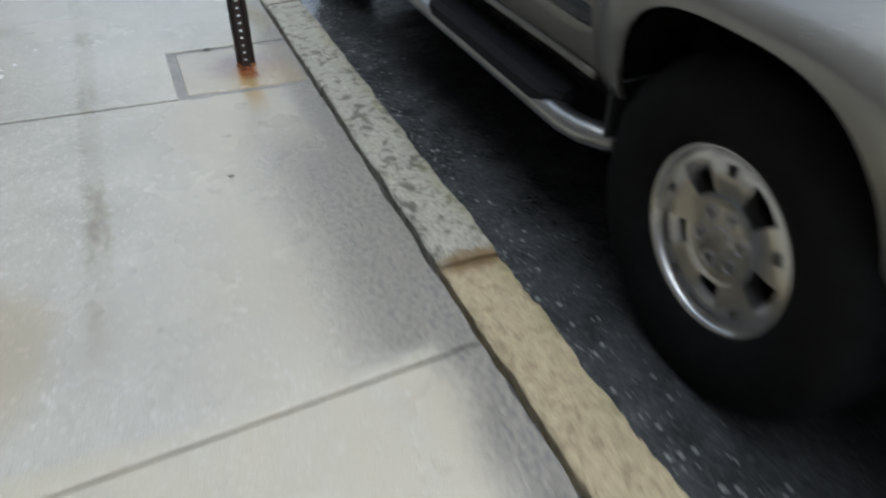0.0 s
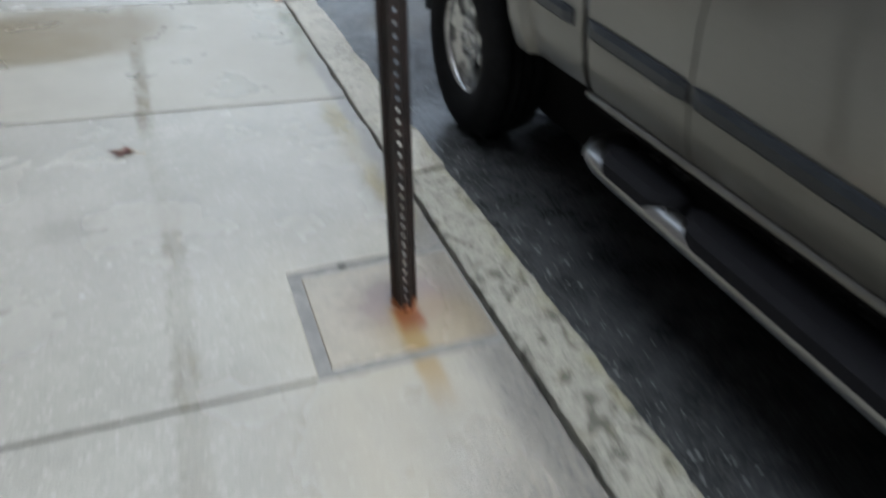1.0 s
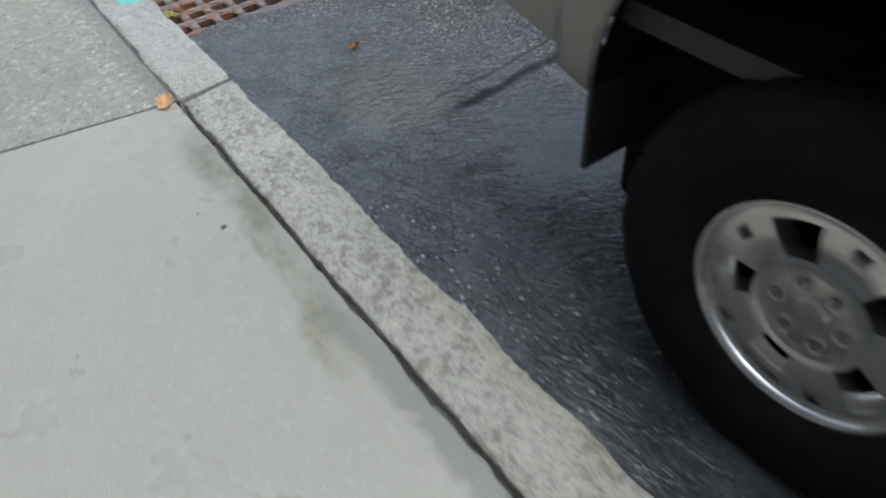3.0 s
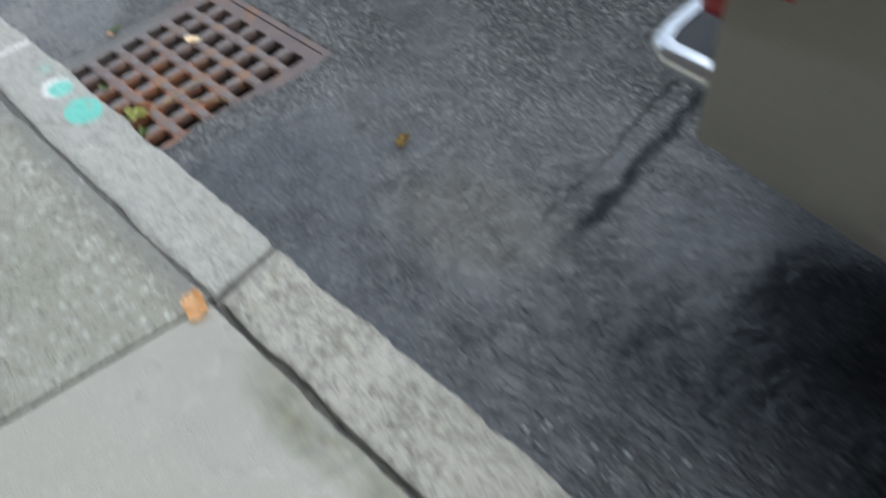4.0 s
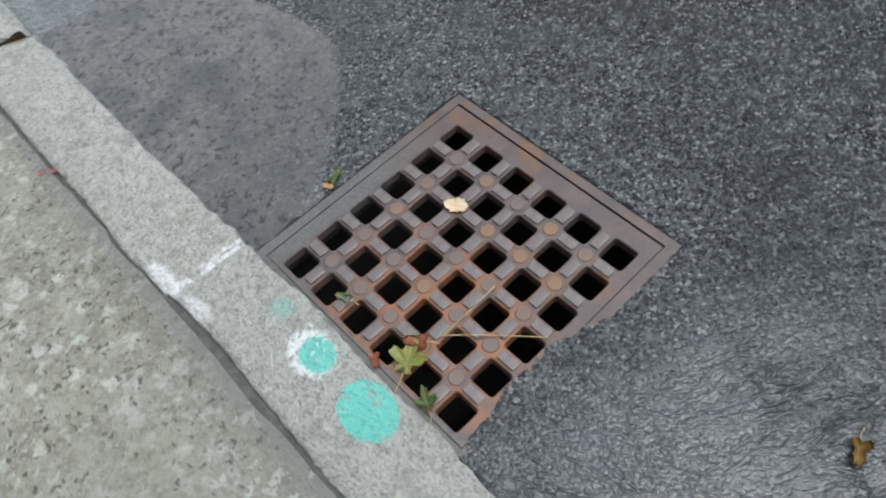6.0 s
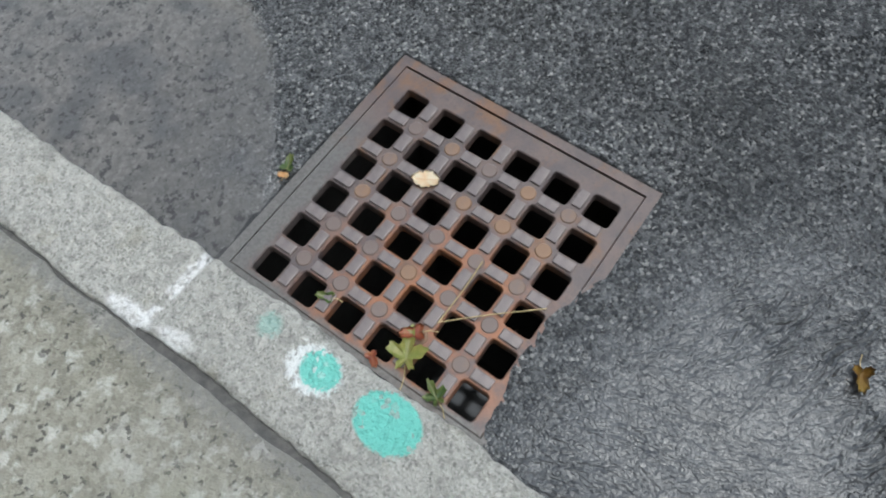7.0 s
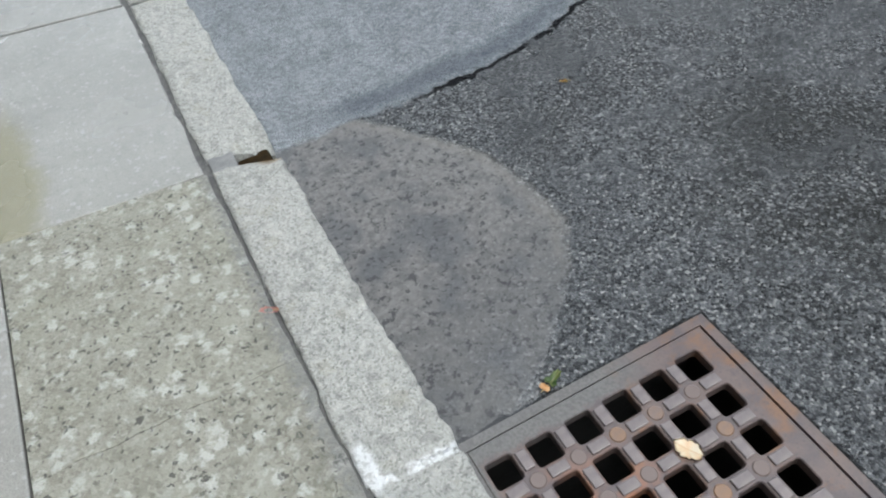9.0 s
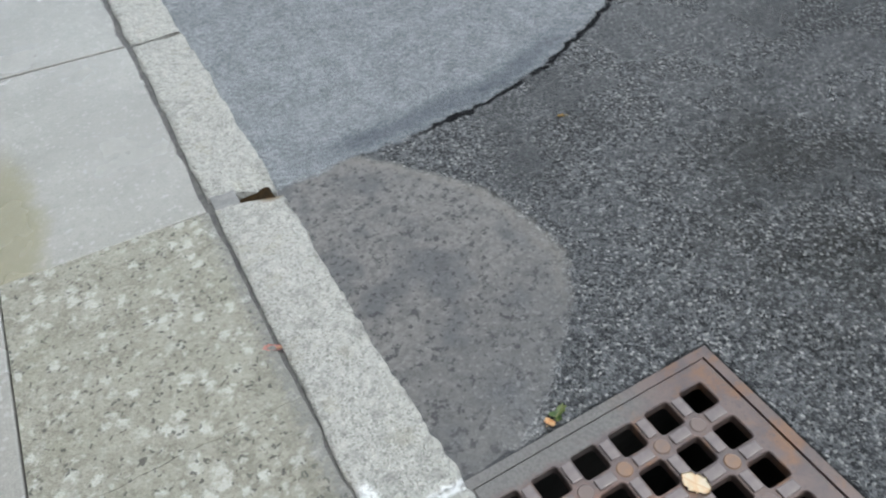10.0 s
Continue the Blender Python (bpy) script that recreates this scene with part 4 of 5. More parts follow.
def tyre_mesh():
    R = 0.366
    prof = [(0.188, 0.085), (0.204, 0.105), (0.245, 0.120), (0.292, 0.122), (0.332, 0.113), (0.356, 0.098), (R, 0.075), (R, 0.048), (R - 0.009, 0.046), (R - 0.009, 0.038),
            (R, 0.036), (R, 0.004), (R - 0.009, 0.003), (R - 0.009, -0.003), (R, -0.004), (R, -0.036), (R - 0.009, -0.038),
            (R - 0.009, -0.046), (R, -0.048), (R, -0.075), (0.356, -0.098), (0.332, -0.113), (0.292, -0.122), (0.245, -0.120), (0.204, -0.105), (0.188, -0.085)]
    bm = lathe(prof, 96)
    # cross cuts of the tread blocks
    for v in bm.verts:
        r = math.hypot(v.co.y, v.co.z)
        if r > 0.35:
            i = round(math.atan2(v.co.z, v.co.y) / (2 * math.pi / 96))
            if (i + (2 if v.co.x > 0 else 0)) % 4 == 0:
                v.co.y *= 1 - 0.006 / r
                v.co.z *= 1 - 0.006 / r
    return bm


def rim_face():
    """A nearly flat alloy face with five broad spokes, five open windows and a small slot near the end of each spoke. Faces -x."""
    bm = bmesh.new()
    radii = [0.012, 0.045, 0.070, 0.086, 0.096, 0.106, 0.118, 0.130, 0.141, 0.150, 0.158, 0.165, 0.174, 0.183]
    n = 150
    face_x = [-0.074, -0.074, -0.074, -0.076, -0.079, -0.081, -0.083, -0.085, -0.086, -0.086, -0.086, -0.085, -0.083, -0.080]
    grid = [[bm.verts.new((x, r * math.cos(2 * math.pi * i / n), r * math.sin(2 * math.pi * i / n))) for i in range(n)] for r, x in zip(radii, face_x)]
    for k in range(len(radii) - 1):
        r = (radii[k] + radii[k + 1]) / 2
        for i in range(n):
            a = (2 * math.pi * (i + 0.5) / n) % (2 * math.pi / 5) - math.pi / 5
            across = r * a
            edge = r * (math.pi / 5 - abs(a))
            window = 0.092 < r < 0.166 and abs(across) < 0.023 + 0.24 * (r - 0.092)
            slot = 0.139 < r < 0.167 and edge < 0.0105
            if not (window or slot):
                bm.faces.new((grid[k][i], grid[k + 1][i], grid[k + 1][(i + 1) % n], grid[k][(i + 1) % n]))
    bm.normal_update()
    up = bmesh.ops.extrude_face_region(bm, geom=bm.faces[:])
    for v in [g for g in up["geom"] if isinstance(g, bmesh.types.BMVert)]:
        v.co.x += 0.038
    return bm


def build_wheel(truck, x, hub, near, name):
    """A wheel round its hub; near ones face the kerb."""
    w = part("wheel", lathe([(0.197, -0.092), (0.193, -0.097), (0.186, -0.092), (0.180, -0.078), (0.176, 0.07), (0.190, 0.092), (0.200, 0.09), (0.186, 0.06), (0.186, -0.06)], 72), ALLOY, truck,
             "five-spoke cast alloy wheel", smooth=True)
    turn = 0 if near else math.pi
    w.matrix_local = Matrix.Translation((x, *hub)) @ Matrix.Rotation(turn, 4, "Z") @ Matrix.Rotation(0.25 if hub is HUB_F else 0.55, 4, "X")
    part("tyre", tyre_mesh(), RUBBER, w, "worn black all-terrain tyre", smooth=True)
    part("spokes", rim_face(), ALLOY, w)
    part("inner_rim", lathe([(0.143, -0.052), (0.170, -0.079), (0.172, -0.070), (0.143, -0.044)], 60), ALLOY, w, smooth=True)
    part("hub_cap", lathe([(0.0005, -0.079), (0.024, -0.079), (0.030, -0.074), (0.030, -0.05), (0.0005, -0.05)], 32), ALLOY, w)
    part("brake_disc", lathe([(0.0005, 0.0), (0.150, 0.0), (0.150, 0.02), (0.0005, 0.02)], 40), UNDER, w)
    for s in range(6):
        a = 2 * math.pi * (s + 0.5) / 6
        at = Matrix.Translation((-0.0735, 0.056 * math.cos(a), 0.056 * math.sin(a)))
        well = part("lug_well", lathe([(0.0165, -0.004), (0.0155, -0.005), (0.013, -0.002), (0.013, 0.002), (0.0165, 0.002)], 20), ALLOY, w)
        well.matrix_local = at
        bm = bmesh.new()
        bmesh.ops.create_cone(bm, cap_ends=True, segments=6, radius1=0.0095, radius2=0.008, depth=0.012,
                              matrix=at @ Matrix.Rotation(-math.pi / 2, 4, "Y"))
        part("lug_nut", bm, ALLOY_DARK, w)
    return w


def build_truck():
    t = tagged(new("pickup_truck"), "pewter metallic pickup truck parked close to the kerb, wet from rain", "truck")
    belt = lambda y: 0.985

    def sill(y):
        return 0.335

    def bed_foot(y):
        return float(np.interp(y, (-3.17, -2.78, -1.84, -1.80, -1.75, -1.38), (0.355, 0.345, 0.400, 0.408, 0.438, 0.512)))

    def fender_foot(y):
        return float(np.interp(y, (-6.02, -5.65, -4.69), (0.40, 0.33, 0.325)))

    def hood_line(y):
        return float(np.interp(y, (-6.02, -5.6, -4.69), (0.86, 0.93, 0.985)))
    for near in (True, False):
        d = panel("front_door", -4.672, -3.652, sill, belt, t, near=near)
        part("moulding", strip(-4.655, -3.660, near), TRIM, d, "slate rubber moulding strip")
        hx = side_x(-3.76, 0.80)
        x0, x1 = (hx - 0.030, hx + 0.004) if near else (2 * MIDDLE - hx - 0.004, 2 * MIDDLE - hx + 0.030)
        part("door_handle", boxed(x0, x1, -3.865, -3.690, 0.788, 0.826, bevel=0.012), PLASTIC, d, "black plastic door handle")
        d2 = panel("rear_door", -3.644, -3.202, sill, belt, t, "narrow rear half-door", near=near)
        part("moulding", strip(-3.640, -3.208, near), TRIM, d2, "slate rubber moulding strip")
        b = panel("bed_side", -3.172, -1.385, bed_foot, belt, t, near=near, rows=26)
        part("moulding", strip(-3.128, -2.855, near), TRIM, b, "slate rubber moulding strip")
        part("arch_lip", arch_lip(OPENINGS[1], near), PAINT, b, smooth=True)
        f = panel("front_fender", -6.02, -4.680, fender_foot, hood_line, t, near=near, rows=26)
        part("arch_lip", arch_lip(OPENINGS[0], near), PAINT, f, smooth=True)

        def mx(a):
            return a if near else 2 * MIDDLE - a
        # rolled lip under the doors
        lip = [(mx(side_x(y, 0.345) - 0.004), y, 0.338) for y in np.linspace(-4.66, -3.19, 12)]
        part("sill_lip", sweep(lip, 0.012, 10), PAINT, t, smooth=True)
        # side step
        path = [(mx(0.44), -3.225, 0.185), (mx(0.38), -3.232, 0.190), (mx(0.325), -3.252, 0.196), (mx(0.290), -3.288, 0.200), (mx(0.276), -3.34, 0.200)]
        path += [(mx(0.272), y, 0.199) for y in np.linspace(-3.42, -4.52, 8)]
        path += [(mx(0.274), -4.60, 0.198), (mx(0.286), -4.665, 0.200), (mx(0.315), -4.720, 0.202), (mx(0.38), -4.755, 0.198)]
        step = part("side_step", sweep(path, 0.038, 18, 0.85), STEP_METAL, t, "dulled bright-metal tubular side step", smooth=True)
        for a, c in ((-3.660, -3.345), (-4.560, -3.705)):
            bm = bmesh.new()
            rings = []
            for u in np.linspace(0, 1, 21):
                y = a + (c - a) * u
                e = min(1.0, math.sqrt(max(0.0, min(u * (c - a), (1 - u) * (c - a)) / 0.06)))
                half = 0.066 * (0.30 + 0.70 * e)
                rings.append([bm.verts.new((mx(0.302 + half * k), y, 0.211 + h)) for k, h in
                              ((-1.0, -0.004), (-0.96, 0.028), (-0.6, 0.043), (0.0, 0.045), (0.6, 0.043), (0.98, 0.036), (1.0, 0.010))])
            for p, q in zip(rings, rings[1:]):
                for j in range(6):
                    bm.faces.new((p[j], p[j + 1], q[j + 1], q[j]))
            bm.faces.new(rings[0])
            bm.faces.new(rings[-1])
            part("tread_pad", bm, TREAD, step, "black ribbed rubber tread")
        for y in (-3.46, -3.86, -4.10, -4.40):
            bm = bmesh.new()
            box(bm, min(mx(0.31), mx(0.47)), max(mx(0.31), mx(0.47)), y - 0.022, y + 0.022, 0.190, 0.208, bevel=0.005)
            box(bm, min(mx(0.44), mx(0.47)), max(mx(0.44), mx(0.47)), y - 0.02, y + 0.02, 0.19, 0.36, bevel=0.004)
            part("bracket", bm, ALLOY_DARK, step)
            bm = bmesh.new()
            bmesh.ops.create_uvsphere(bm, u_segments=14, v_segments=8, radius=1.0, matrix=Matrix.LocRotScale((mx(0.372), y + 0.02, 0.236), None, (0.018, 0.024, 0.014)))
            part("bolt", bm, STEP_METAL, step, "bright domed bolt", smooth=True)
        # wheels, liners, flaps
        for hub in (HUB_F, HUB_R):
            build_wheel(t, mx(0.372), hub, near, "wheel")
            bm = bmesh.new()
            o = OPENINGS[0] if hub is HUB_F else OPENINGS[1]
            arc = crown_points(o[0], o[1] + 0.012, o[2] + 0.012, o[3], 31)
            arc = [q for q in arc if q[1] > 0.37]
            inner = [[bm.verts.new((mx(q), y, z)) for y, z in arc] for q in (0.285, 0.66)]
            for j in range(len(arc) - 1):
                bm.faces.new((inner[0][j], inner[0][j + 1], inner[1][j + 1], inner[1][j]))
            bm.faces.new(inner[1])
            part("wheel_liner", bm, UNDER, t)
            back = hub[0] + (0.475 if hub is HUB_R else 0.41)
            part("mud_flap", boxed(min(mx(0.285), mx(0.47)), max(mx(0.285), mx(0.47)), back - 0.006, back + 0.006, 0.21 if hub is HUB_R else 0.22, 0.46 if hub is HUB_R else 0.36, bevel=0.004), PLASTIC, t, "black rubber mud flap")
        # lamps
        part("tail_lamp", boxed(min(mx(0.258), mx(0.40)), max(mx(0.258), mx(0.40)), -1.46, -1.352, 0.668, 0.95, bevel=0.014), RED, t, "red tail lamp")
        part("headlamp", boxed(min(mx(0.30), mx(0.62)), max(mx(0.30), mx(0.62)), -6.03, -5.90, 0.66, 0.83, bevel=0.02), LENS, t, "clear headlamp")
        # cab glass
        bm = bmesh.new()
        for a, c in (((-4.60, -3.98), (-3.69, -3.69)), ((-3.62, -3.62), (-3.27, -3.36))):
            vs = [bm.verts.new((mx(0.325), a[0], 0.99)), bm.verts.new((mx(0.325), c[0], 0.99)), bm.verts.new((mx(0.465), c[1], 1.50)), bm.verts.new((mx(0.465), a[1], 1.50))]
            bm.faces.new(vs)
        bmesh.ops.solidify(bm, geom=bm.faces[:], thickness=0.006)
        part("side_glass", bm, GLASS, t)
        for y0, y1 in ((-4.68, -4.04), (-3.655, -3.655), (-3.22, -3.33)):
            part("pillar", sweep([(mx(0.325), y0, 0.97), (mx(0.468), y1, 1.54)], 0.035, 10), PAINT, t, smooth=True)
        part("mirror", boxed(min(mx(0.10), mx(0.26)), max(mx(0.10), mx(0.26)), -4.56, -4.46, 1.02, 1.22, bevel=0.025), PLASTIC, t, "black door mirror")
    # small bright bars on the front door, above the moulding
    rng = random.Random(4)
    y = -4.275
    bright_bars = part("bright_bars", boxed(side_x(-4.42, 0.57) + 0.001, side_x(-4.42, 0.57) + 0.004, -4.55, -4.28, 0.572, 0.578), PAINT, t, "row of small bright bars")
    while y > -4.56:
        w, z = rng.uniform(0.010, 0.024), 0.585 + (y + 4.275) * 0.09 + rng.uniform(-0.006, 0.006)
        x = side_x(y, z)
        part("bar", boxed(x - 0.004, x + 0.002, y - w, y, z, z + rng.uniform(0.004, 0.013), bevel=0.0012, segments=1), CHROME, bright_bars)
        y -= w + rng.uniform(0.002, 0.012)
    for y in (-3.46, -3.52, -4.02):
        z = 0.475 + 0.03 * (y + 3.5)
        x = side_x(y, z)
        part("water_mark", boxed(x - 0.0015, x + 0.002, y - 0.022, y + 0.02, z, z + 0.010, bevel=0.001, segments=1), PAINT, t)
    # roof, glass, hood, tailgate, bed
    right = 2 * MIDDLE
    part("roof", boxed(0.455, right - 0.455, -4.08, -3.32, 1.515, 1.585, bevel=0.03), PAINT, t)
    for name, ya, yb in (("windshield", -4.70, -4.06), ("rear_window", -3.225, -3.335)):
        bm = bmesh.new()
        bm.faces.new([bm.verts.new(p) for p in ((0.345, ya, 0.985), (right - 0.345, ya, 0.985), (right - 0.48, yb, 1.52), (0.48, yb, 1.52))])
        bmesh.ops.solidify(bm, geom=bm.faces[:], thickness=0.006)
        part(name, bm, GLASS, t)
    bm = bmesh.new()
    rows = []
    for y in np.linspace(-6.02, -4.69, 12):
        z = hood_line(y)
        e = side_x(y, z)
        rows.append([bm.verts.new((x, y, z + 0.055 * max(0.0, math.sin(math.pi * (x - e) / (right - 2 * e))) ** 0.6)) for x in np.linspace(e, right - e, 15)])
    for a, c in zip(rows, rows[1:]):
        for j in range(14):
            bm.faces.new((a[j], a[j + 1], c[j + 1], c[j]))
    part("hood", bm, PAINT, t, smooth=True)
    part("grille", boxed(0.62, right - 0.62, -6.035, -5.95, 0.62, 0.86, bevel=0.01), PLASTIC, t)
    part("front_bumper", boxed(0.30, right - 0.30, -6.16, -5.97, 0.32, 0.60, bevel=0.05, segments=4), CHROME, t)
    part("tailgate", boxed(0.405, right - 0.405, -1.425, -1.385, 0.50, 0.975, bevel=0.010), PAINT, t)
    part("bed_floor", boxed(0.30, right - 0.30, -3.17, -1.43, 0.52, 0.56), PLASTIC, t)
    part("cab_back", boxed(0.31, right - 0.31, -3.225, -3.195, 0.36, 0.985), PAINT, t)
    part("bed_front", boxed(0.31, right - 0.31, -3.170, -3.145, 0.36, 0.975), PAINT, t)
    # solid block in place of the chassis, added to shut out light from beyond
    part("chassis_blocker", boxed(0.46, right - 0.46, -5.95, -1.76, 0.03, 0.505, bevel=0.02), UNDER, t)
    part("cab_floor", boxed(0.33, right - 0.33, -4.68, -3.20, 0.345, 0.42), UNDER, t)
    part("rocker", boxed(0.315, 0.40, -4.69, -3.20, 0.30, 0.40, bevel=0.01), UNDER, t)
    part("seat_bench", boxed(0.42, right - 0.42, -4.10, -3.45, 0.44, 1.15, bevel=0.05), PLASTIC, t)
    # unseen block under the bed, added to darken the road below
    part("bed_shade_block", boxed(0.62, right - 0.62, -1.92, -1.46, 0.30, 0.47, bevel=0.05, segments=3), UNDER, t, "dark unseen block under the bed, added to deepen the shade")
    part("rear_axle", sweep([(0.40, HUB_R[0], 0.25), (right - 0.40, HUB_R[0], 0.25)], 0.05, 14), UNDER, t)
    # dark block added behind the bumper to cut light and reflections on the road
    part("bumper_shade_block", boxed(0.50, right - 0.50, -1.46, -1.300, 0.30, 0.535, bevel=0.02), UNDER, t)
    # rear step bumper: a chrome face that wraps round the corners, with a dark tread on top
    bm, rings = bmesh.new(), []
    plan = [(0.274, -1.470), (0.272, -1.37), (0.276, -1.315), (0.290, -1.290), (0.325, -1.278), (0.60, -1.270)]
    plan += [(right - x, y) for x, y in plan[::-1]]
    prof = [(0.070, 0.535), (0.045, 0.540), (0.020, 0.555), (0.008, 0.570), (0.002, 0.582), (0.005, 0.592), (0.014, 0.600), (0.026, 0.597)]
    for i, (x, y) in enumerate(plan):
        a, c = plan[max(0, i - 1)], plan[min(len(plan) - 1, i + 1)]
        d = Vector((c[0] - a[0], c[1] - a[1])).normalized()
        n = Vector((d.y, -d.x))
        rings.append([bm.verts.new((x + n.x * o, y + n.y * o, z)) for o, z in prof])
    for a, c in zip(rings, rings[1:]):
        for j in range(len(prof) - 1):
            bm.faces.new((a[j], a[j + 1], c[j + 1], c[j]))
    bumper = part("rear_bumper", bm, CHROME, t, "chrome rear step bumper", smooth=True)
    tread = [(0.296, -1.44), (0.296, -1.325), (0.312, -1.306), (0.34, -1.300), (0.60, -1.293)]
    tread += [(right - x, y) for x, y in tread[::-1]]
    part("step_tread", slab_shape(tread, 0.56, 0.594, 0.003), PLASTIC, bumper, "black plastic step tread")
    return t


build_truck()

# ---- sign post ----
def build_post():
    p = tagged(new("sign_post"), "rusty brown perforated steel channel post set in the sidewalk", "post")
    # hat-shaped section: rim, flange, web, flange, rim; the web is pierced every inch
    sec = [(-0.034, 0.0), (-0.022, 0.0), (-0.013, 0.034), (0.013, 0.034), (0.022, 0.0), (0.034, 0.0)]
    t, height = 0.0035, 2.3
    bm = bmesh.new()
    def wall(a, b, z0, z1):
        (x0, y0), (x1, y1) = a, b
        n = Vector((y1 - y0, x0 - x1, 0)).normalized() * t
        low = [Vector((x0, y0, z0)), Vector((x1, y1, z0)), Vector((x1, y1, z0)) + n, Vector((x0, y0, z0)) + n]
        vs = [bm.verts.new(v) for v in low] + [bm.verts.new(v + Vector((0, 0, z1 - z0))) for v in low]
        for q in ((0, 1, 2, 3), (7, 6, 5, 4), (0, 4, 5, 1), (1, 5, 6, 2), (2, 6, 7, 3), (3, 7, 4, 0)):
            bm.faces.new([vs[i] for i in q])
    for k in (0, 1, 3, 4):
        wall(sec[k], sec[k + 1], -0.2, height)
        part("rim" if k in (0, 4) else "flange", bm, POST, p)
        bm = bmesh.new()
    hole = 0.0042
    wall((-0.013, 0.034), (-hole, 0.034), -0.2, height)
    wall((hole, 0.034), (0.013, 0.034), -0.2, height)
    z = -0.2
    for i in range(90):
        c = 0.035 + i * 0.0254
        if c + hole > height:
            break
        wall((-hole, 0.034), (hole, 0.034), z, c - hole)
        z = c + hole
    wall((-hole, 0.034), (hole, 0.034), z, height)
    part("web", bm, POST, p, "web pierced with a row of small holes")
    # scaling rust at the foot
    bm = bmesh.new()
    rng = random.Random(8)
    for x, y in ((-0.028, -0.002), (-0.018, 0.012), (-0.012, 0.030), (0.0, 0.036), (0.012, 0.030), (0.018, 0.012), (0.028, -0.002), (0.0, 0.012)):
        bmesh.ops.create_icosphere(bm, subdivisions=2, radius=1.0, matrix=Matrix.LocRotScale((x, y, 0.002), None, (0.009, 0.008, rng.uniform(0.006, 0.013))))
    for v in bm.verts:
        v.co += Vector((noise.noise(v.co * 90), noise.noise(v.co * 90 + Vector((5, 0, 0))), 0)) * 0.003
    part("rust_collar", bm, POST_RUST, p, "flaking orange rust")
    p.matrix_world = pose(-0.346, -3.502, 0.0, 0.4, 0.9, 172) @ Matrix.Diagonal((0.93, 0.93, 1.0, 1.0))
    return p


build_post()


# ---- leaves and litter ----
def leaf_mat(name, a, b, vein):
    k = Mat(name)
    n = k.noise(40.0, 4, 0.6)
    col = k.mix(k.step(n, 0.35, 0.65), a, b)
    mid = k.band(k.x, 0.0, 0.0008, 0.0015)
    col = k.mix(k.mul(mid, 0.6), col, vein)
    return k.done(col, 0.28, 0.0, k.bump(k.noise(120.0, 3), 0.001, 0.5))


LEAF_GREEN = leaf_mat("yellow_green_leaf", (0.26, 0.30, 0.06), (0.42, 0.40, 0.12), (0.45, 0.42, 0.20))
LEAF_DARK = leaf_mat("green_leaf", (0.07, 0.13, 0.03), (0.16, 0.20, 0.05), (0.3, 0.3, 0.12))
LEAF_RED = leaf_mat("red_leaf", (0.30, 0.07, 0.035), (0.40, 0.13, 0.05), (0.3, 0.12, 0.05))
LEAF_PLUM = leaf_mat("plum_leaf", (0.12, 0.05, 0.045), (0.20, 0.10, 0.07), (0.2, 0.13, 0.08))
LEAF_ORANGE = leaf_mat("orange_leaf", (0.66, 0.34, 0.13), (0.80, 0.52, 0.26), (0.7, 0.5, 0.26))
LEAF_PALE = leaf_mat("pale_yellow_leaf", (0.90, 0.68, 0.42), (0.95, 0.84, 0.64), (0.8, 0.55, 0.28))
LEAF_OCHRE = leaf_mat("ochre_leaf", (0.26, 0.14, 0.03), (0.40, 0.26, 0.06), (0.4, 0.28, 0.1))
LEAF_PINK = leaf_mat("pink_leaf", (0.36, 0.14, 0.12), (0.44, 0.20, 0.16), (0.4, 0.2, 0.15))
STRAW = mat_simple("dry_straw", (0.34, 0.26, 0.12), (0.44, 0.34, 0.17), 40.0, 0.5)


def leaf(label, material, x, y, z, size, turn, lobes=5, curl=0.10, tilt=(0, 0), seed=1, narrow=0.8, stalk=True):
    """A lobed or plain leaf, slightly curled, lying on its support; its stalk is a part."""
    rng = random.Random(seed)
    n, rings = 60, 5
    bm = bmesh.new()
    centre = bm.verts.new((0, 0, 0.0015))
    grid = []
    for k in range(1, rings + 1):
        row = []
        for i in range(n):
            a = 2 * math.pi * i / n
            if lobes:
                r = 0.42 + 0.58 * abs(math.cos(lobes * a / 2 + math.pi / 2 * (lobes % 2 == 0))) ** 1.6
                r *= 0.72 + 0.28 * math.cos(a)
                r *= 1 + 0.10 * math.sin(a * 17 + seed)
            else:
                r = 0.62 + 0.30 * math.cos(a) ** 2 + 0.06 * math.sin(a * 9 + seed) + 0.05 * math.sin(a * 4 + seed * 2) + 0.04 * math.sin(a * 15)
            px, py = size * r * (k / rings) * math.sin(a) * narrow, size * r * (k / rings) * math.cos(a)
            q = Vector((px, py, 0)) * (40 / 1.0)
            lift = curl * size * (k / rings) ** 2 * (0.5 + 0.9 * abs(noise.noise(q * 0.6 + Vector((seed, 0, 0)))))
            row.append(bm.verts.new((px, py, 0.0015 + max(0.0, lift) + 0.0006 * rng.random())))
        grid.append(row)
    for i in range(n):
        bm.faces.new((centre, grid[0][i], grid[0][(i + 1) % n]))
        for a, b in zip(grid, grid[1:]):
            bm.faces.new((a[i], b[i], b[(i + 1) % n], a[(i + 1) % n]))
    bmesh.ops.solidify(bm, geom=bm.faces[:], thickness=0.0007)
    ob = tagged(mesh_ob("fallen_leaf", bm, material, smooth=True), label, "leaf")
    if stalk:
        part("stalk", sweep([(0, -size * 0.25, 0.002), (0.002, -size * 0.6, 0.003), (-0.002, -size * 1.05, 0.002)], 0.0010, 6), STRAW, ob)
    ob.matrix_world = pose(x, y, z, tilt[0], tilt[1], turn)
    return ob


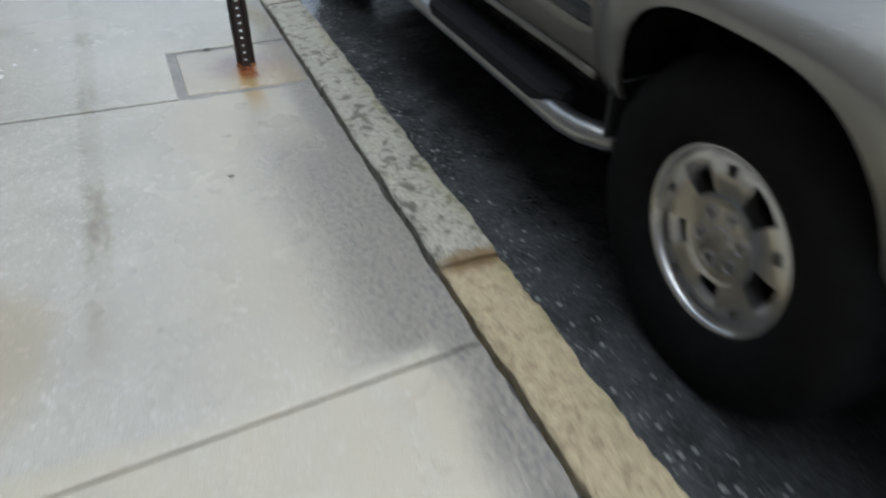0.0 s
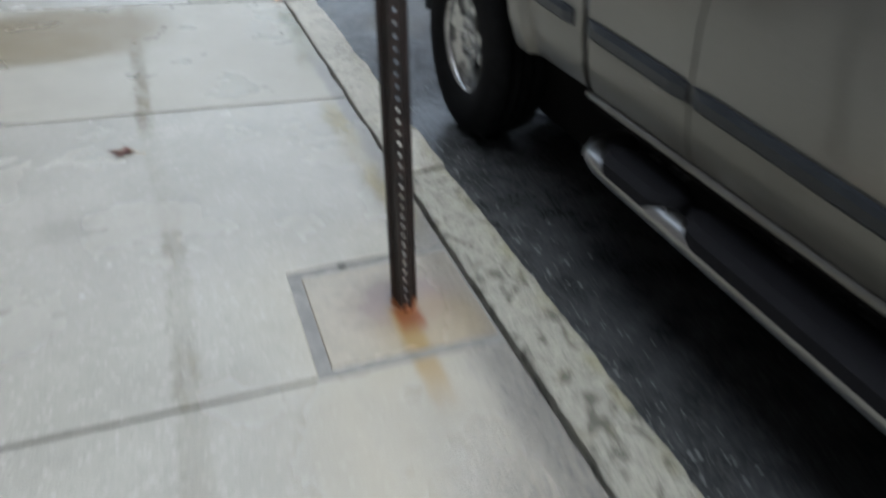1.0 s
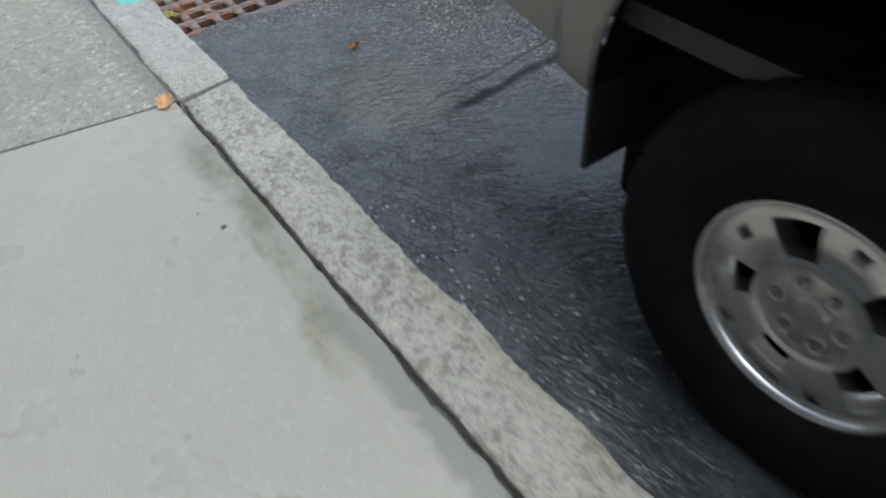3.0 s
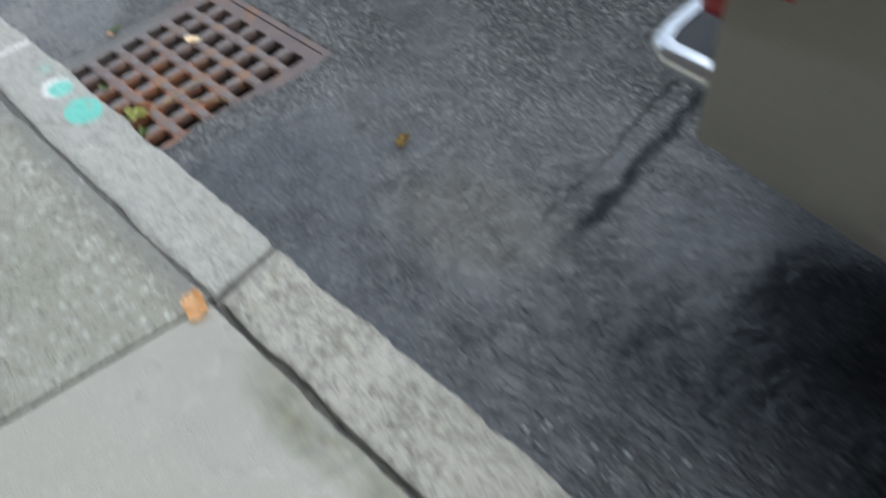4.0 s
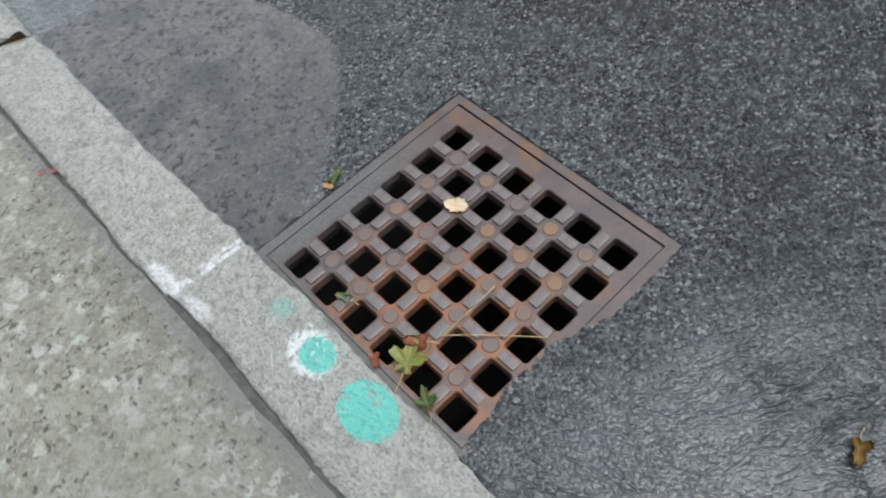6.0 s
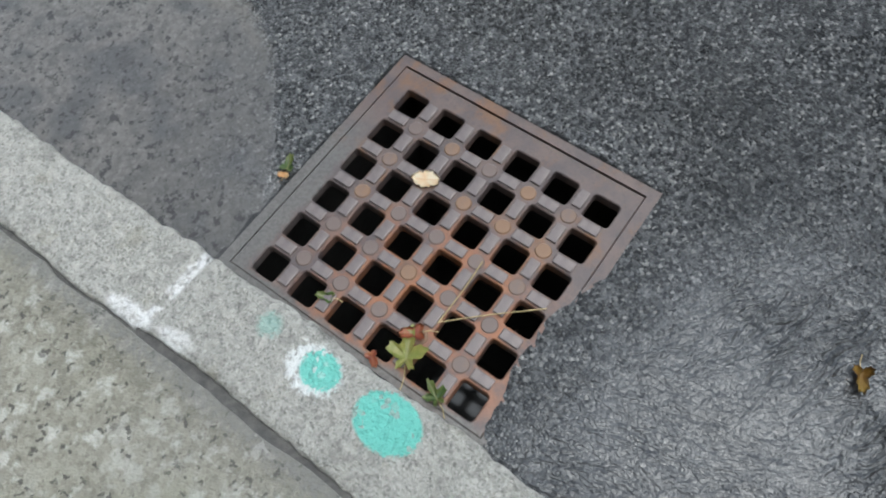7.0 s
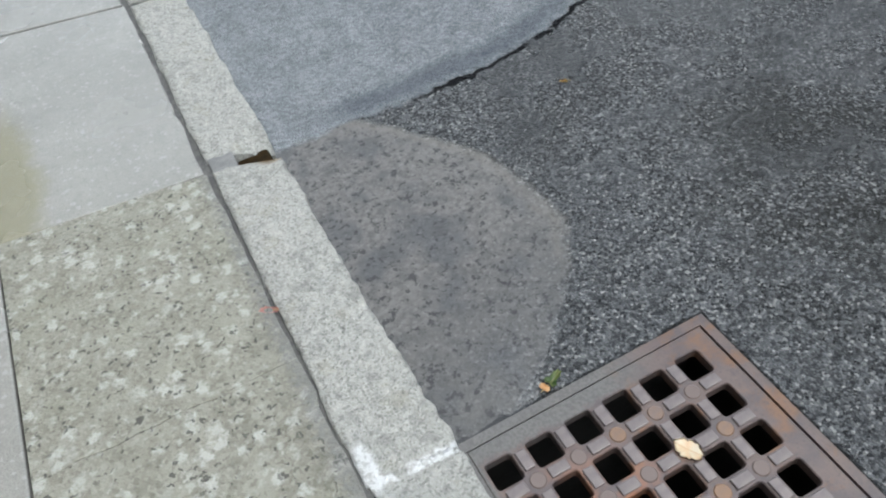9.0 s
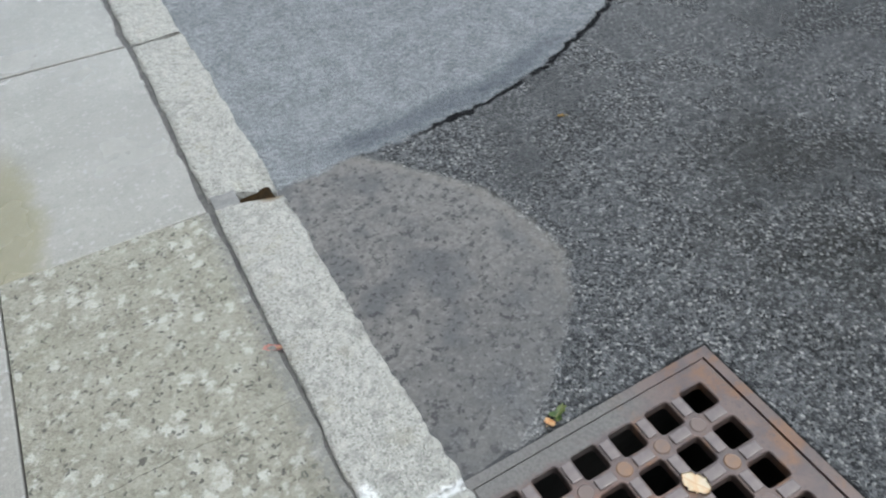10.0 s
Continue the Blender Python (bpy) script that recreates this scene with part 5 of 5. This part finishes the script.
TOP = ROAD_Z + 0.0057
leaf("wet plum-red maple leaf on the sidewalk slab", LEAF_PLUM, -0.985, -2.42, 0.0, 0.060, 70, 5, 0.10, seed=2)
leaf("bright orange leaf lying at the kerb joint", LEAF_ORANGE, -0.192, -0.690, 0.0, 0.042, 160, 0, 0.22, seed=3)
leaf("curled ochre leaf on the wet asphalt", LEAF_OCHRE, 0.500, -0.522, ROAD_Z + 0.003, 0.036, 110, 3, 0.45, seed=4)
leaf("small pink leaf in the joint beside the kerb", LEAF_PINK, -0.180, 0.935, -0.004, 0.024, 60, 0, 0.15, seed=5, narrow=0.5)
leaf("yellow-green maple leaf caught on the grate by the kerb", LEAF_GREEN, 0.080, 0.132, TOP, 0.060, -62, 5, 0.18, seed=6)
leaf("torn red leaf on the grate", LEAF_RED, 0.128, 0.142, TOP + 0.003, 0.036, 40, 3, 0.25, seed=7)
leaf("torn red leaf between grate and kerb", LEAF_RED, 0.047, 0.186, TOP - 0.002, 0.024, 150, 3, 0.2, seed=8, stalk=False)
leaf("green maple leaf in the corner of the grate", LEAF_DARK, 0.052, 0.045, TOP, 0.036, -30, 5, 0.25, seed=9)
leaf("small green leaf on a bar of the grate", LEAF_DARK, 0.090, 0.320, TOP - 0.002, 0.026, 20, 3, 0.3, seed=10)
leaf("small green leaf on the wet road beside the grate", LEAF_DARK, 0.262, 0.575, ROAD_Z + 0.002, 0.030, -70, 3, 0.3, seed=11)
leaf("tiny orange leaf on the wet road beside the grate", LEAF_ORANGE, 0.243, 0.569, ROAD_Z + 0.005, 0.014, 20, 0, 0.2, seed=12, stalk=False)
leaf("pale yellow leaf shining on the grate", LEAF_PALE, HX + 3.5 * PX, HY + 3.5 * PY, TOP, 0.030, 30, 0, 0.15, seed=13, narrow=1.0, stalk=False)
leaf("small yellow leaf fragment on the asphalt", LEAF_OCHRE, 0.865, 1.400, ROAD_Z + 0.004, 0.018, 80, 3, 0.4, seed=14)
for pts in ([(0.312, 0.127, TOP), (0.245, 0.122, TOP + 0.006), (0.165, 0.124, TOP + 0.001)],
            [(0.165, 0.126, TOP + 0.002), (0.235, 0.050, TOP + 0.005), (0.300, -0.022, TOP)]):
    tagged(mesh_ob("straw_stalk", sweep(pts, 0.0012, 6), STRAW), "dry straw stalk lying across the grate", "straw", group="stalks on the grate")
rng = random.Random(21)
for x, y, r in ((-0.524, -4.235, 0.009), (-0.272, -1.281, 0.008), (-0.519, -1.983, 0.006), (-0.455, -3.302, 0.012), (-0.30, -1.20, 0.004)):
    bm = bmesh.new()
    bmesh.ops.create_icosphere(bm, subdivisions=2, radius=1.0, matrix=Matrix.LocRotScale((0, 0, r * 0.2), None, (r, r * 0.75, r * 0.35)))
    for v in bm.verts:
        v.co *= 1 + 0.25 * noise.noise(v.co * 300)
    ob = tagged(mesh_ob("pebble", bm, GRIT, smooth=True), "small dark pebble on the sidewalk", "pebble", group="pebbles on the sidewalk")
    ob.location = (x, y, 0.0)
bm = bmesh.new()
for i in range(260):
    y = rng.uniform(-5.4, -0.75)
    x = rng.gauss(-0.158, 0.005)
    r = rng.uniform(0.0025, 0.007)
    bmesh.ops.create_icosphere(bm, subdivisions=1, radius=1.0, matrix=Matrix.LocRotScale((x, y, -0.030), Euler((rng.random() * 3, rng.random() * 3, 0)), (r, r * 1.3, r * 0.8)))
tagged(mesh_ob("joint_gravel", bm, GRIT), "grit washed into the joint behind the kerb", "grit", kind="stuff")

# ---- water over the grate's edge and rain bubbles in the gutter ----
def water_sheet():
    bm = bmesh.new()
    rows = []
    for i in range(60):
        x = 0.03 + 0.45 * i / 59
        reach = -0.060 + 0.100 * math.sin(math.pi * (0.18 + 0.82 * i / 59)) ** 0.7 + 0.018 * noise.noise((x * 12, 3.0, 0)) + 0.008 * noise.noise((x * 40, 1.0, 0))
        row = []
        for j in range(14):
            u = j / 13
            y = -0.135 + (0.060 + reach + 0.004) * u
            z = ROAD_Z + 0.0045 * math.sin(math.pi * min(1.0, 0.08 + u * 0.92)) ** 0.5 + 0.0018 * noise.noise((x * 40, y * 40, 2)) * math.sin(math.pi * u)
            row.append(bm.verts.new((x, y, z if 0 < j < 13 else ROAD_Z - 0.001 + 0.003 * (j == 13))))
        rows.append(row)
    for a, b in zip(rows, rows[1:]):
        for j in range(13):
            bm.faces.new((a[j], b[j], b[j + 1], a[j + 1]))
    return bm


tagged(mesh_ob("running_water", water_sheet(), ASPHALT, smooth=True), "shallow water running over the edge of the grate", "water", kind="structure")
rng = random.Random(33)
bm = bmesh.new()
for i in range(900):
    y = rng.uniform(-5.9, -1.25)
    x = 0.015 + abs(rng.gauss(0.0, 0.12))
    r = rng.choice((0.002, 0.0025, 0.003, 0.003, 0.0035, 0.004, 0.0055))
    q = bmesh.ops.create_icosphere(bm, subdivisions=2 if r > 0.004 else 1, radius=1.0, matrix=Matrix.LocRotScale((x, y, ROAD_Z + 0.0015), None, (r, r * rng.uniform(0.8, 1.4), r * 0.55)))
k = Mat("rain_bubble")
tagged(mesh_ob("rain_bubbles", bm, k.done((0.25, 0.255, 0.255), 0.06, 0.0, None, coat=0.5), smooth=True), "small bubbles and drops on the gutter water", "bubbles", kind="stuff")
